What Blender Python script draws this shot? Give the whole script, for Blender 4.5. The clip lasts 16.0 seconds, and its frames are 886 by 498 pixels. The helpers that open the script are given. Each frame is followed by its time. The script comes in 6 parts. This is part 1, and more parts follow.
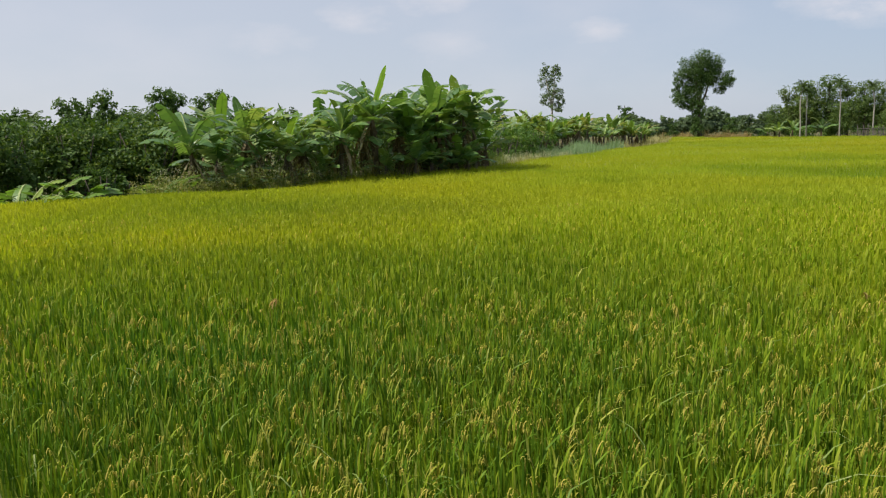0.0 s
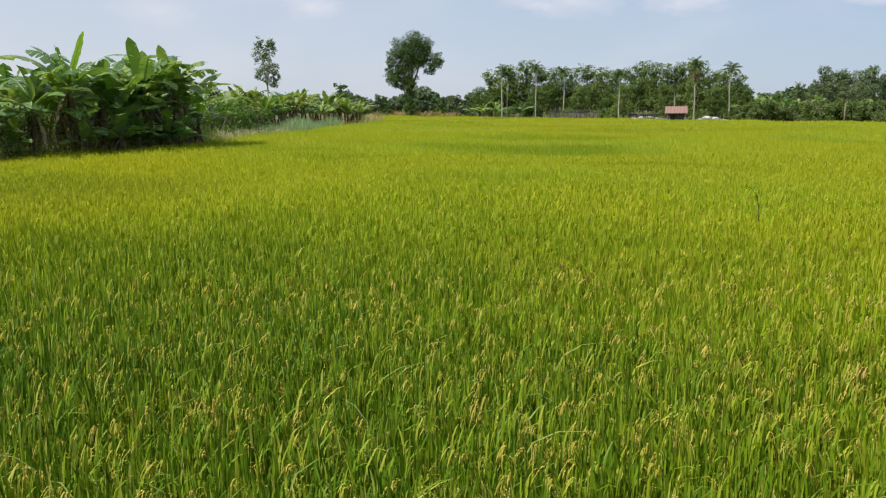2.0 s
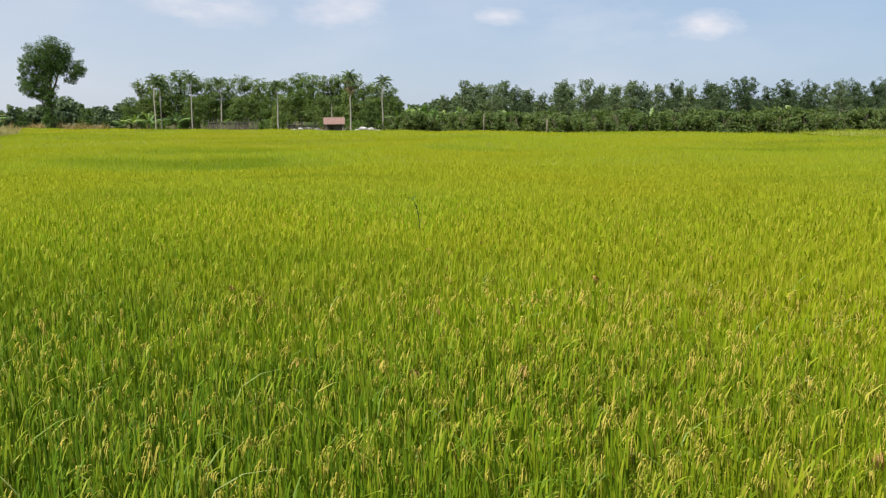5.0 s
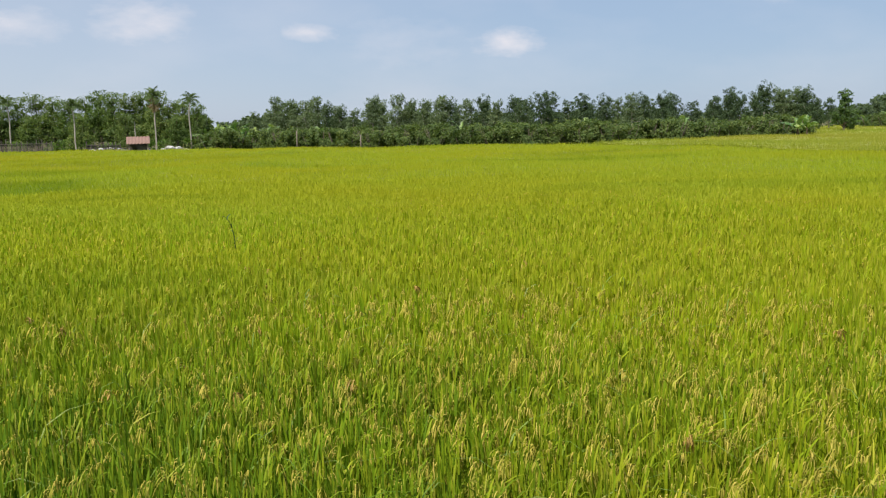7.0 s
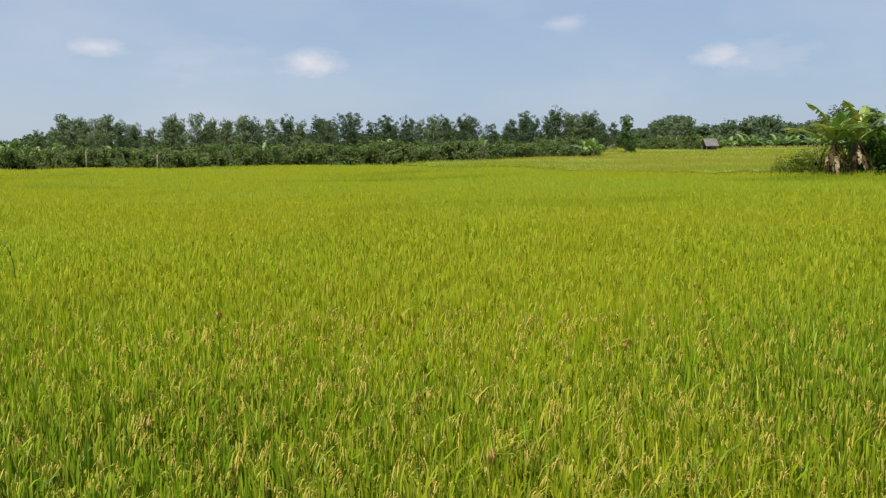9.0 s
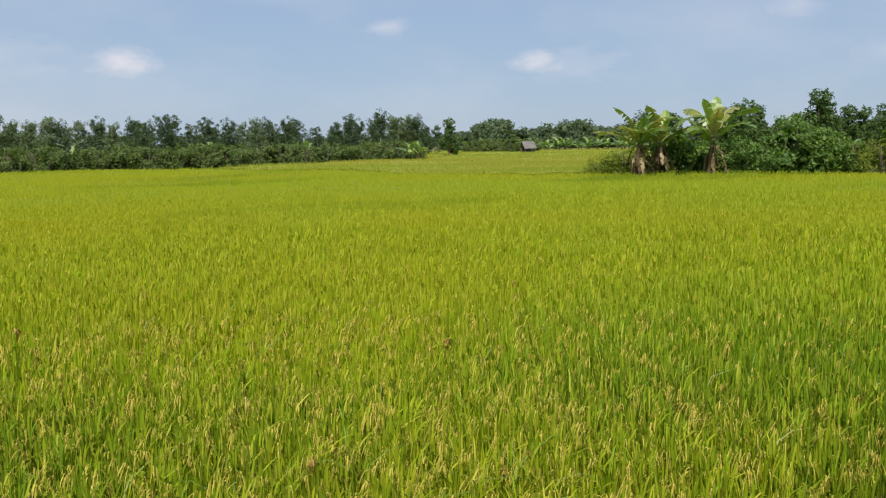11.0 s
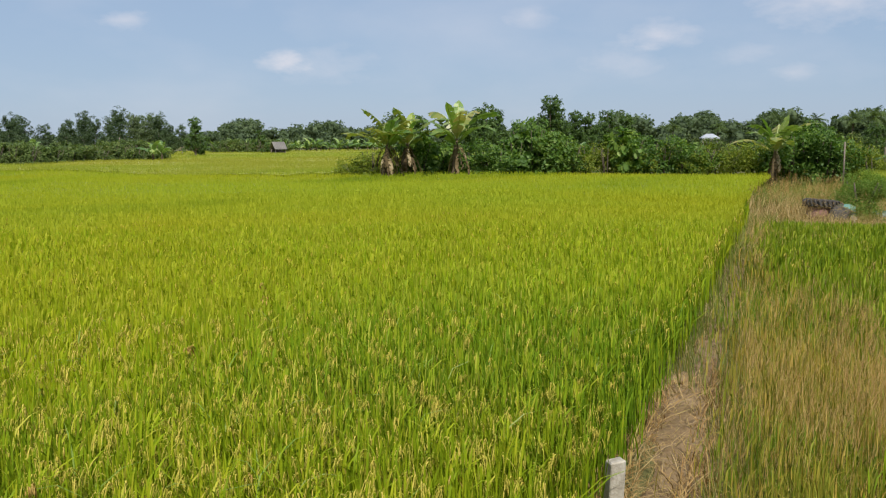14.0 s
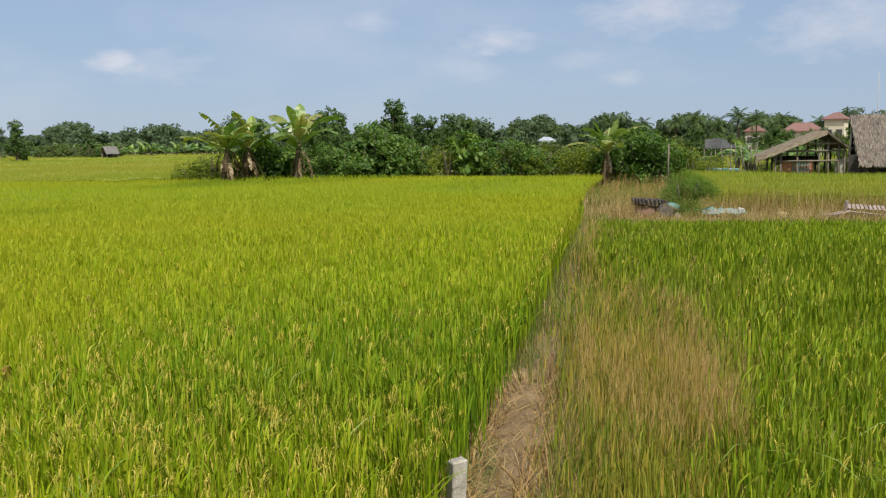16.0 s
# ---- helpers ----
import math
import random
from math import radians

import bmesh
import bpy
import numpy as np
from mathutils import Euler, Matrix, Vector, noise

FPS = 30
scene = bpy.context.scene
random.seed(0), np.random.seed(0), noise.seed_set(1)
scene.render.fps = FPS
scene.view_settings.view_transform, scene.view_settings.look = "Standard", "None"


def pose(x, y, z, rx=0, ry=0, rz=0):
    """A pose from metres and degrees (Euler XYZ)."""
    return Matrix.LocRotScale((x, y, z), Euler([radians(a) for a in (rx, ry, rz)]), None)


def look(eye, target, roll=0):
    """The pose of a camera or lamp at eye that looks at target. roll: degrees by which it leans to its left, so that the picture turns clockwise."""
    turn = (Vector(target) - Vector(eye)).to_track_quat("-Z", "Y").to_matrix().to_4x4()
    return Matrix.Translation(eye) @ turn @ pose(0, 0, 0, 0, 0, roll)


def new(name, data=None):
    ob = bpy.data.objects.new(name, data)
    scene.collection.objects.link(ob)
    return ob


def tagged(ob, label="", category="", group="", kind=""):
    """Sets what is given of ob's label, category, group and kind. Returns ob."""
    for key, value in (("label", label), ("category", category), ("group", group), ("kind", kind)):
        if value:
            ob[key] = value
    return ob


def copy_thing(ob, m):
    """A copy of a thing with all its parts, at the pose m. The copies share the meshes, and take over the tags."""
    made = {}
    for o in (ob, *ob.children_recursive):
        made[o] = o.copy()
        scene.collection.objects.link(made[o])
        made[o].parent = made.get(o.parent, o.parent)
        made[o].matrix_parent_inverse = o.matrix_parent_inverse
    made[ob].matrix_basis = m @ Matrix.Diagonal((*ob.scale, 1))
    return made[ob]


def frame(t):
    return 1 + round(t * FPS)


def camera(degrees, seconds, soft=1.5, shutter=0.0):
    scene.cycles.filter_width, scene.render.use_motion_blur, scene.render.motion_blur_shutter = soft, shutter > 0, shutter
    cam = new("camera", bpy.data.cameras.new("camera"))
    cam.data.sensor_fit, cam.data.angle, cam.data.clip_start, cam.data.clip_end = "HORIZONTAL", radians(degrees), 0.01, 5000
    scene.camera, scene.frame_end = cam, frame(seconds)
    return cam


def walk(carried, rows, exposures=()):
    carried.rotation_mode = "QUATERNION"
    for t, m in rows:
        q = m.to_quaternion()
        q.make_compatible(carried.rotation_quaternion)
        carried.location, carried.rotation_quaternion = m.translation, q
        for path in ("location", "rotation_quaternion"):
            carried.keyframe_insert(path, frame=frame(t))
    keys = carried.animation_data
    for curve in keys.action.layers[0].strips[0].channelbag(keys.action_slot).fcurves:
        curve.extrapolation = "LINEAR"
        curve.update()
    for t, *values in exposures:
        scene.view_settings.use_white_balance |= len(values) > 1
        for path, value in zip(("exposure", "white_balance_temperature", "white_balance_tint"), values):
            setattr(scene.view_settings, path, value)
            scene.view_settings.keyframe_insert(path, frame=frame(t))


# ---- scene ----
EXPO, SKY, SUN = 0.4, 0.097, 4.2

# ------------------------------------------------------------------ camera
EYE_ROWS = [
    (0.0, 0.034, -0.153, 2.46, 52.07, -7.64, -1.84), (0.5, 0.037, -0.123, 2.465, 47.67, -8.15, -1.72),
    (1.0, 0.026, -0.12, 2.473, 43.08, -8.66, -0.97), (1.5, 0.012, -0.124, 2.479, 38.26, -9.12, -0.63),
    (2.0, 0.007, -0.122, 2.479, 33.62, -9.54, -0.47), (2.5, -0.008, -0.125, 2.486, 29.12, -10.05, -0.22),
    (3.0, -0.028, -0.113, 2.504, 24.96, -10.1, 0.08), (3.5, -0.048, -0.089, 2.528, 21.19, -9.57, 0.08),
    (4.0, -0.059, -0.05, 2.55, 17.77, -9.33, 0.08), (6.5, -0.104, 0.056, 2.498, 2.95, -8.56, -1.48),
    (7.0, -0.101, 0.059, 2.505, -0.28, -8.21, -1.39), (7.5, -0.099, 0.059, 2.507, -3.51, -7.85, -1.22),
    (8.0, -0.093, 0.064, 2.503, -6.7, -7.51, -1.05), (8.5, -0.089, 0.073, 2.504, -9.93, -7.26, -0.92),
    (9.0, -0.075, 0.072, 2.51, -13.05, -7.11, -0.95), (11.5, 0.011, 0.089, 2.507, -27.02, -7.26, -0.92),
    (12.0, 0.024, 0.096, 2.503, -29.65, -7.42, -0.79), (12.5, 0.029, 0.091, 2.503, -32.38, -7.46, -0.69),
    (13.0, 0.035, 0.084, 2.505, -35.16, -7.43, -0.52), (13.5, 0.044, 0.069, 2.504, -37.89, -7.32, -0.46),
    (14.0, 0.06, 0.055, 2.503, -40.57, -7.26, -0.47), (14.5, 0.073, 0.044, 2.502, -43.22, -7.21, -0.46),
    (15.0, 0.083, 0.035, 2.499, -45.79, -7.17, -0.48), (15.5, 0.098, 0.028, 2.5, -48.26, -7.12, -0.63),
    (16.0, 0.132, 0.053, 2.496, -50.69, -7.13, -0.63)]
cam = camera(53.9, 16.0, soft=1.2)
walk(cam, [(t, pose(x, y, z, 90 + pitch, 0, yaw) @ pose(0, 0, 0, 0, 0, roll)) for t, x, y, z, yaw, pitch, roll in EYE_ROWS],
     exposures=[(0.0, EXPO - 0.06), (2.0, EXPO + 0.06), (4.0, EXPO + 0.13), (6.5, EXPO + 0.05), (9.0, EXPO - 0.04), (16.0, EXPO - 0.03)])

# ------------------------------------------------------------------ sky and sun
SUN_AZ, SUN_EL = 158.0, 54.0          # degrees to the left of +y, and up
CLOUDS = [  # azimuth, height, width (degrees), strength
    (57.3, 7.3, 2.2, 0.5), (41.7, 6.0, 1.8, 0.6), (52.1, 8.6, 2.6, 0.6), (51.4, 5.6, 2.4, 0.3), (62.5, 6.1, 2.4, 0.35), (28.5, 6.9, 2.6, 0.6),
    (17.9, 6.5, 2.9, 0.75), (25.2, 6.1, 2.6, 0.6), (7.8, 5.9, 1.5, 0.85), (-4.6, 5.0, 2.1, 1.0), (2.0, 5.2, 3.4, 0.3), (-21.1, 7.2, 1.4, 0.6),
    (-30.6, 4.8, 1.6, 0.75), (-33.0, 4.7, 3.0, 0.35), (-54.5, 6.3, 2.2, 0.6), (-52.1, 4.8, 2.3, 0.35), (-46.3, 7.6, 1.5, 0.35),
    (-64.5, 7.9, 4.2, 0.6), (-74.5, 6.3, 4.2, 0.55), (-62.2, 3.7, 1.3, 0.4), (-59.4, 4.9, 1.6, 0.3)]


def polar(az, d):
    """Plan position, by bearing to the left of +y and distance from the standing point."""
    return -d * math.sin(radians(az)), d * math.cos(radians(az))


def bearing(az, el):
    return Vector((-math.sin(radians(az)) * math.cos(radians(el)), math.cos(radians(az)) * math.cos(radians(el)), math.sin(radians(el))))


world = bpy.data.worlds.new("world")
scene.world = world
world.use_nodes = True
wn, wl = world.node_tree.nodes, world.node_tree.links
wn.clear()
sky = wn.new("ShaderNodeTexSky")
sky.sky_type, sky.sun_disc = "NISHITA", False
sky.sun_elevation, sky.sun_rotation = radians(SUN_EL), radians(-SUN_AZ)
sky.altitude, sky.air_density, sky.dust_density, sky.ozone_density = 0, 1.0, 0.35, 1.6
coord = wn.new("ShaderNodeTexCoord")


def wmath(op, a, b=None, c=None):
    n = wn.new("ShaderNodeMath")
    n.operation = op
    for i, v in enumerate((a, b, c)):
        if v is None:
            continue
        if isinstance(v, (int, float)):
            n.inputs[i].default_value = v
        else:
            wl.new(v, n.inputs[i])
    return n.outputs[0]


squash = wn.new("ShaderNodeMapping")
squash.inputs["Scale"].default_value = (1, 1, 2.4)
wl.new(coord.outputs["Generated"], squash.inputs["Vector"])
puff = wn.new("ShaderNodeTexNoise")
puff.inputs["Scale"].default_value, puff.inputs["Detail"].default_value, puff.inputs["Roughness"].default_value = 26, 6, 0.6
wl.new(squash.outputs[0], puff.inputs["Vector"])
veil = wn.new("ShaderNodeTexNoise")
veil.inputs["Scale"].default_value, veil.inputs["Detail"].default_value = 5, 5
wl.new(squash.outputs[0], veil.inputs["Vector"])
total = wmath("MULTIPLY", wmath("SMOOTH_MIN", wmath("MAXIMUM", wmath("SUBTRACT", veil.outputs[0], 0.45), 0), 1, 0.2), 0.55)
for az, el, width, strength in CLOUDS:
    d = bearing(az, el)
    dist = wn.new("ShaderNodeVectorMath")
    dist.operation = "DISTANCE"
    wl.new(squash.outputs[0], dist.inputs[0])
    dist.inputs[1].default_value = (d.x, d.y, d.z * 2.4)
    near = wmath("SUBTRACT", 1, wmath("DIVIDE", dist.outputs["Value"], radians(width) * 1.3))
    rough = wmath("ADD", near, wmath("MULTIPLY", wmath("SUBTRACT", puff.outputs[0], 0.55), 1.7))
    total = wmath("ADD", total, wmath("MULTIPLY", wmath("MAXIMUM", wmath("MINIMUM", rough, wmath("MULTIPLY", near, 2.5)), 0), strength * 0.62))
cover = wmath("MINIMUM", total, 0.72)
# thin haze, whiter towards the sun
facing = wn.new("ShaderNodeVectorMath")
facing.operation = "DOT_PRODUCT"
wl.new(coord.outputs["Generated"], facing.inputs[0])
facing.inputs[1].default_value = bearing(110, 20)
glow = wmath("MULTIPLY_ADD", facing.outputs["Value"], 0.75, 0.32)
hazec = wn.new("ShaderNodeMix")
hazec.data_type = "RGBA"
wl.new(glow, hazec.inputs["Factor"])
hazec.inputs["A"].default_value, hazec.inputs["B"].default_value = (2.62, 3.52, 5.0, 1), (5.0, 5.2, 5.9, 1)
hazy = wn.new("ShaderNodeMix")
hazy.data_type = "RGBA"
hazy.inputs["Factor"].default_value = 0.82
wl.new(sky.outputs[0], hazy.inputs["A"])
wl.new(hazec.outputs["Result"], hazy.inputs["B"])
mixc = wn.new("ShaderNodeMix")
mixc.data_type = "RGBA"
wl.new(cover, mixc.inputs["Factor"])
wl.new(hazy.outputs["Result"], mixc.inputs["A"])
mixc.inputs["B"].default_value = (7.2, 6.75, 6.9, 1)
back = wn.new("ShaderNodeBackground")
back.inputs["Strength"].default_value = SKY
wl.new(mixc.outputs["Result"], back.inputs["Color"])
wout = wn.new("ShaderNodeOutputWorld")
wl.new(back.outputs[0], wout.inputs[0])

lamp = bpy.data.lights.new("sun", "SUN")
lamp.energy, lamp.angle, lamp.color = SUN, radians(0.6), (1.0, 0.95, 0.86)
sun = new("sun", lamp)
sun.matrix_basis = look(tuple(bearing(SUN_AZ, SUN_EL) * 60), (0, 0, 0))

# ------------------------------------------------------------------ materials


def nodes_of(name):
    m = bpy.data.materials.new(name)
    m.use_nodes = True
    n, l = m.node_tree.nodes, m.node_tree.links
    n.clear()
    return m, n, l


def rgba(c):
    return (*c, 1)


def noise_node(n, l, scale, detail=4, vec=None, distort=0.0):
    t = n.new("ShaderNodeTexNoise")
    t.inputs["Scale"].default_value, t.inputs["Detail"].default_value, t.inputs["Distortion"].default_value = scale, detail, distort
    l.new(vec, t.inputs["Vector"])
    return t.outputs[0]


def ramp_node(n, l, fac, stops):
    r = n.new("ShaderNodeValToRGB")
    el = r.color_ramp.elements
    while len(el) > len(stops):
        el.remove(el[-1])
    while len(el) < len(stops):
        el.new(1)
    for e, (p, c) in zip(el, stops):
        e.position, e.color = p, rgba(c)
    l.new(fac, r.inputs[0])
    return r.outputs[0]


def mix_node(n, l, fac, a, b, mode="MIX"):
    m = n.new("ShaderNodeMix")
    m.data_type, m.blend_type = "RGBA", mode
    for key, v in (("Factor", fac), ("A", a), ("B", b)):
        if isinstance(v, (int, float)):
            m.inputs[key].default_value = v
        elif isinstance(v, tuple):
            m.inputs[key].default_value = rgba(v)
        else:
            l.new(v, m.inputs[key])
    return m.outputs["Result"]


def leaf_mat(name, stops, thin=0.35, rough=0.45, patch=None, patch_scale=0.1, gloss=0.15, pale=None, unripe_shaded=None, own=0.25, dim=None):
    """Leaves: colour by leaf, drifting over the ground, light passing through the blade."""
    m, n, l = nodes_of(name)
    geo, info = n.new("ShaderNodeNewGeometry"), n.new("ShaderNodeObjectInfo")
    mixr = n.new("ShaderNodeMath")
    mixr.operation = "MULTIPLY_ADD"
    l.new(geo.outputs["Random Per Island"], mixr.inputs[0])
    mixr.inputs[1].default_value = 1 - own
    scaled = n.new("ShaderNodeMath")
    scaled.operation = "MULTIPLY"
    l.new(info.outputs["Random"], scaled.inputs[0])
    scaled.inputs[1].default_value = own
    l.new(scaled.outputs[0], mixr.inputs[2])
    col = ramp_node(n, l, mixr.outputs[0], stops)
    if patch:
        f1 = noise_node(n, l, patch_scale, 5, geo.outputs["Position"], 0.6)
        f2 = noise_node(n, l, patch_scale * 5, 3, geo.outputs["Position"])
        add = n.new("ShaderNodeMath")
        add.operation = "MULTIPLY_ADD"
        l.new(f2, add.inputs[0])
        add.inputs[1].default_value = 0.35
        l.new(f1, add.inputs[2])
        f = ramp_node(n, l, add.outputs[0], [(0.55, (0, 0, 0)), (0.9, (1, 1, 1))])
        col = mix_node(n, l, f, col, mix_node(n, l, 0.62, col, patch))
    if dim:
        # darker green in long drifts across the field
        mp = n.new("ShaderNodeMapping")
        mp.inputs["Scale"].default_value = (0.05, 0.11, 0.0)
        l.new(geo.outputs["Position"], mp.inputs["Vector"])
        f = ramp_node(n, l, noise_node(n, l, 1.0, 4, mp.outputs[0], 1.4), [(0.54, (0, 0, 0)), (0.68, (1, 1, 1))])
        col = mix_node(n, l, f, col, mix_node(n, l, 0.5, col, dim))
    if unripe_shaded:
        # one corner is still green; its darkness also holds painted-in self-shade of the crop
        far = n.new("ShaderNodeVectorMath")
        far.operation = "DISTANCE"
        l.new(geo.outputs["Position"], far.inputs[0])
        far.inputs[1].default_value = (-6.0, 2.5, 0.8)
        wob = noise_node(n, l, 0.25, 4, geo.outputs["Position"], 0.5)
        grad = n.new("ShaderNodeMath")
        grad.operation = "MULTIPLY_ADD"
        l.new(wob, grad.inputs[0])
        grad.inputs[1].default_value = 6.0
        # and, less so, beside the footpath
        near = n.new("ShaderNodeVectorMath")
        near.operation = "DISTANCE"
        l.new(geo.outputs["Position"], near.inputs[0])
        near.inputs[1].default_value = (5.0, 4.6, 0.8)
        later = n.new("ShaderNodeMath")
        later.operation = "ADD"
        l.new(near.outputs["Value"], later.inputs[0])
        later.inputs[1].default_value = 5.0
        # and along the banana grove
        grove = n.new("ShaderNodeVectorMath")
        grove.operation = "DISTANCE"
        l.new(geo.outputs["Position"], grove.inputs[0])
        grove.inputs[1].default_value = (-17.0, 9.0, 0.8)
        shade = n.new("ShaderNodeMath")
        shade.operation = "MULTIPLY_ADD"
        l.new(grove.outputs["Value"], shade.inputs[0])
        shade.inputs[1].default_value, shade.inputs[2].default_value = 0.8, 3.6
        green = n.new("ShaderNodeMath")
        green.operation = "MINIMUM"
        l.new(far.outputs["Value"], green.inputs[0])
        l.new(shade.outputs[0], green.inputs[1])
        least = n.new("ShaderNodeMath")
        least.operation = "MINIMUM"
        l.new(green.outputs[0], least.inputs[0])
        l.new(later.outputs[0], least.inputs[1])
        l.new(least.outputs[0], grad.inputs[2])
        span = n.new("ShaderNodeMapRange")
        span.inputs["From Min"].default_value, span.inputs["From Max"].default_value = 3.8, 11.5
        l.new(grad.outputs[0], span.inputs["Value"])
        col = mix_node(n, l, span.outputs[0], ramp_node(n, l, mixr.outputs[0], unripe_shaded), col)
    if pale:
        f = ramp_node(n, l, noise_node(n, l, 2.2, 3, geo.outputs["Position"]), [(0.6, (0, 0, 0)), (0.75, (1, 1, 1))])
        col = mix_node(n, l, f, col, mix_node(n, l, 0.5, col, pale))
    p = n.new("ShaderNodeBsdfPrincipled")
    l.new(col, p.inputs["Base Color"])
    p.inputs["Roughness"].default_value, p.inputs["Specular IOR Level"].default_value = rough, gloss
    tr = n.new("ShaderNodeBsdfTranslucent")
    warm = mix_node(n, l, 0.5, col, (0.75, 0.9, 0.25), "MULTIPLY")
    l.new(mix_node(n, l, 1.0, warm, (2.0, 1.9, 1.2), "MULTIPLY"), tr.inputs["Color"])
    ms = n.new("ShaderNodeMixShader")
    ms.inputs[0].default_value = thin
    l.new(p.outputs[0], ms.inputs[1])
    l.new(tr.outputs[0], ms.inputs[2])
    o = n.new("ShaderNodeOutputMaterial")
    l.new(ms.outputs[0], o.inputs[0])
    return m


def solid_mat(name, stops, scale=3.0, rough=0.85, bump=0.3, fine=30.0, metal=0.0, gloss=0.3, stretch=(1, 1, 1), local=True):
    """Hard things: two scales of stain and grain with relief."""
    m, n, l = nodes_of(name)
    if local:
        src = n.new("ShaderNodeTexCoord").outputs["Object"]
    else:
        src = n.new("ShaderNodeNewGeometry").outputs["Position"]
    mp = n.new("ShaderNodeMapping")
    mp.inputs["Scale"].default_value = stretch
    l.new(src, mp.inputs["Vector"])
    a = noise_node(n, l, scale, 5, mp.outputs[0], 0.4)
    b = noise_node(n, l, fine, 4, mp.outputs[0])
    info = n.new("ShaderNodeObjectInfo")
    add = n.new("ShaderNodeMath")
    add.operation = "MULTIPLY_ADD"
    l.new(b, add.inputs[0])
    add.inputs[1].default_value = 0.35
    sub = n.new("ShaderNodeMath")
    sub.operation = "MULTIPLY_ADD"
    l.new(info.outputs["Random"], sub.inputs[0])
    sub.inputs[1].default_value = 0.25
    l.new(a, sub.inputs[2])
    l.new(sub.outputs[0], add.inputs[2])
    col = ramp_node(n, l, add.outputs[0], stops)
    p = n.new("ShaderNodeBsdfPrincipled")
    l.new(col, p.inputs["Base Color"])
    p.inputs["Roughness"].default_value, p.inputs["Metallic"].default_value, p.inputs["Specular IOR Level"].default_value = rough, metal, gloss
    bp = n.new("ShaderNodeBump")
    bp.inputs["Strength"].default_value, bp.inputs["Distance"].default_value = bump, 0.02
    l.new(add.outputs[0], bp.inputs["Height"])
    l.new(bp.outputs[0], p.inputs["Normal"])
    o = n.new("ShaderNodeOutputMaterial")
    l.new(p.outputs[0], o.inputs[0])
    return m


# near-crop ramp: dark low stops carry the shade between the leaves
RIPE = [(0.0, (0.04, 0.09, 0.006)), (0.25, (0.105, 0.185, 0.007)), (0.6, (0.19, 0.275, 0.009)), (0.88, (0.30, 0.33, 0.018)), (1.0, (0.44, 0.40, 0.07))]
# less ripe green, darkened further by crop shade put into the ramp
UNRIPE_SHADED = [(0.0, (0.010, 0.036, 0.006)), (0.25, (0.034, 0.095, 0.010)), (0.6, (0.085, 0.173, 0.014)), (0.88, (0.2, 0.265, 0.02)), (1.0, (0.42, 0.43, 0.12))]
M_RICE = leaf_mat("rice_leaf", RIPE, 0.18, 0.5, (0.305, 0.29, 0.010), 0.07, 0.08, None, UNRIPE_SHADED, dim=(0.10, 0.185, 0.008))
# same leaf brightened for mid distance, where less shaded depth shows
M_RICE_MID_LIT = leaf_mat("rice_leaf_mid_lit", [(0.0, (0.10, 0.172, 0.007)), (0.25, (0.162, 0.26, 0.009)), (0.6, (0.242, 0.335, 0.011)), (0.88, (0.345, 0.375, 0.02)), (1.0, (0.44, 0.41, 0.07))], 0.3, 0.5, (0.305, 0.29, 0.010), 0.07, 0.08, None, UNRIPE_SHADED, dim=(0.10, 0.185, 0.008))
# far leaf: narrower tones, with distance haze painted in as paler, bluer green
M_RICE_HAZED = leaf_mat("rice_leaf_hazed", [(0, (0.238, 0.298, 0.020)), (0.5, (0.294, 0.345, 0.026)), (1, (0.348, 0.376, 0.038))], 0.42, 0.6, (0.37, 0.33, 0.016), 0.06, 0.08, None, UNRIPE_SHADED, dim=(0.10, 0.185, 0.008))
M_RUST = leaf_mat("rusty_straw", [(0, (0.14, 0.08, 0.03)), (0.5, (0.28, 0.17, 0.065)), (1, (0.44, 0.3, 0.13))], 0.15, 0.75)
M_WITHERED = leaf_mat("withered_ear", [(0, (0.2, 0.12, 0.03)), (0.6, (0.42, 0.28, 0.08)), (1, (0.55, 0.42, 0.17))], 0.15, 0.8, gloss=0.1)
M_RICE_FAR = leaf_mat("rice_leaf_tall", [(0, (0.16, 0.21, 0.022)), (0.6, (0.26, 0.305, 0.035)), (1, (0.36, 0.375, 0.07))], 0.28, 0.5, (0.3, 0.27, 0.04), 0.05)
M_RICE_GREEN = leaf_mat("rice_leaf_green", [(0, (0.068, 0.125, 0.006)), (0.5, (0.175, 0.25, 0.010)), (0.85, (0.305, 0.335, 0.025)), (1, (0.48, 0.42, 0.10))], 0.25, 0.6, (0.13, 0.16, 0.015), 0.15)
M_PANICLE = leaf_mat("rice_grain", [(0, (0.22, 0.235, 0.03)), (0.5, (0.37, 0.315, 0.05)), (0.85, (0.49, 0.395, 0.085)), (1, (0.57, 0.46, 0.15))], 0.12, 0.8, gloss=0.1)
M_EAR = leaf_mat("rice_ear", [(0, (0.22, 0.25, 0.02)), (0.6, (0.335, 0.295, 0.035)), (1, (0.45, 0.345, 0.06))], 0.15, 0.8, gloss=0.08)
M_DRY = leaf_mat("dry_grass", [(0, (0.26, 0.18, 0.06)), (0.4, (0.42, 0.30, 0.11)), (0.8, (0.56, 0.42, 0.19)), (1, (0.3, 0.3, 0.07))], 0.25, 0.6)
M_WEEDY = leaf_mat("weedy_rice", [(0, (0.045, 0.10, 0.008)), (0.4, (0.12, 0.19, 0.012)), (0.65, (0.235, 0.245, 0.022)), (0.84, (0.38, 0.27, 0.055)), (1, (0.52, 0.40, 0.11))], 0.18, 0.6, (0.36, 0.24, 0.05), 0.35)
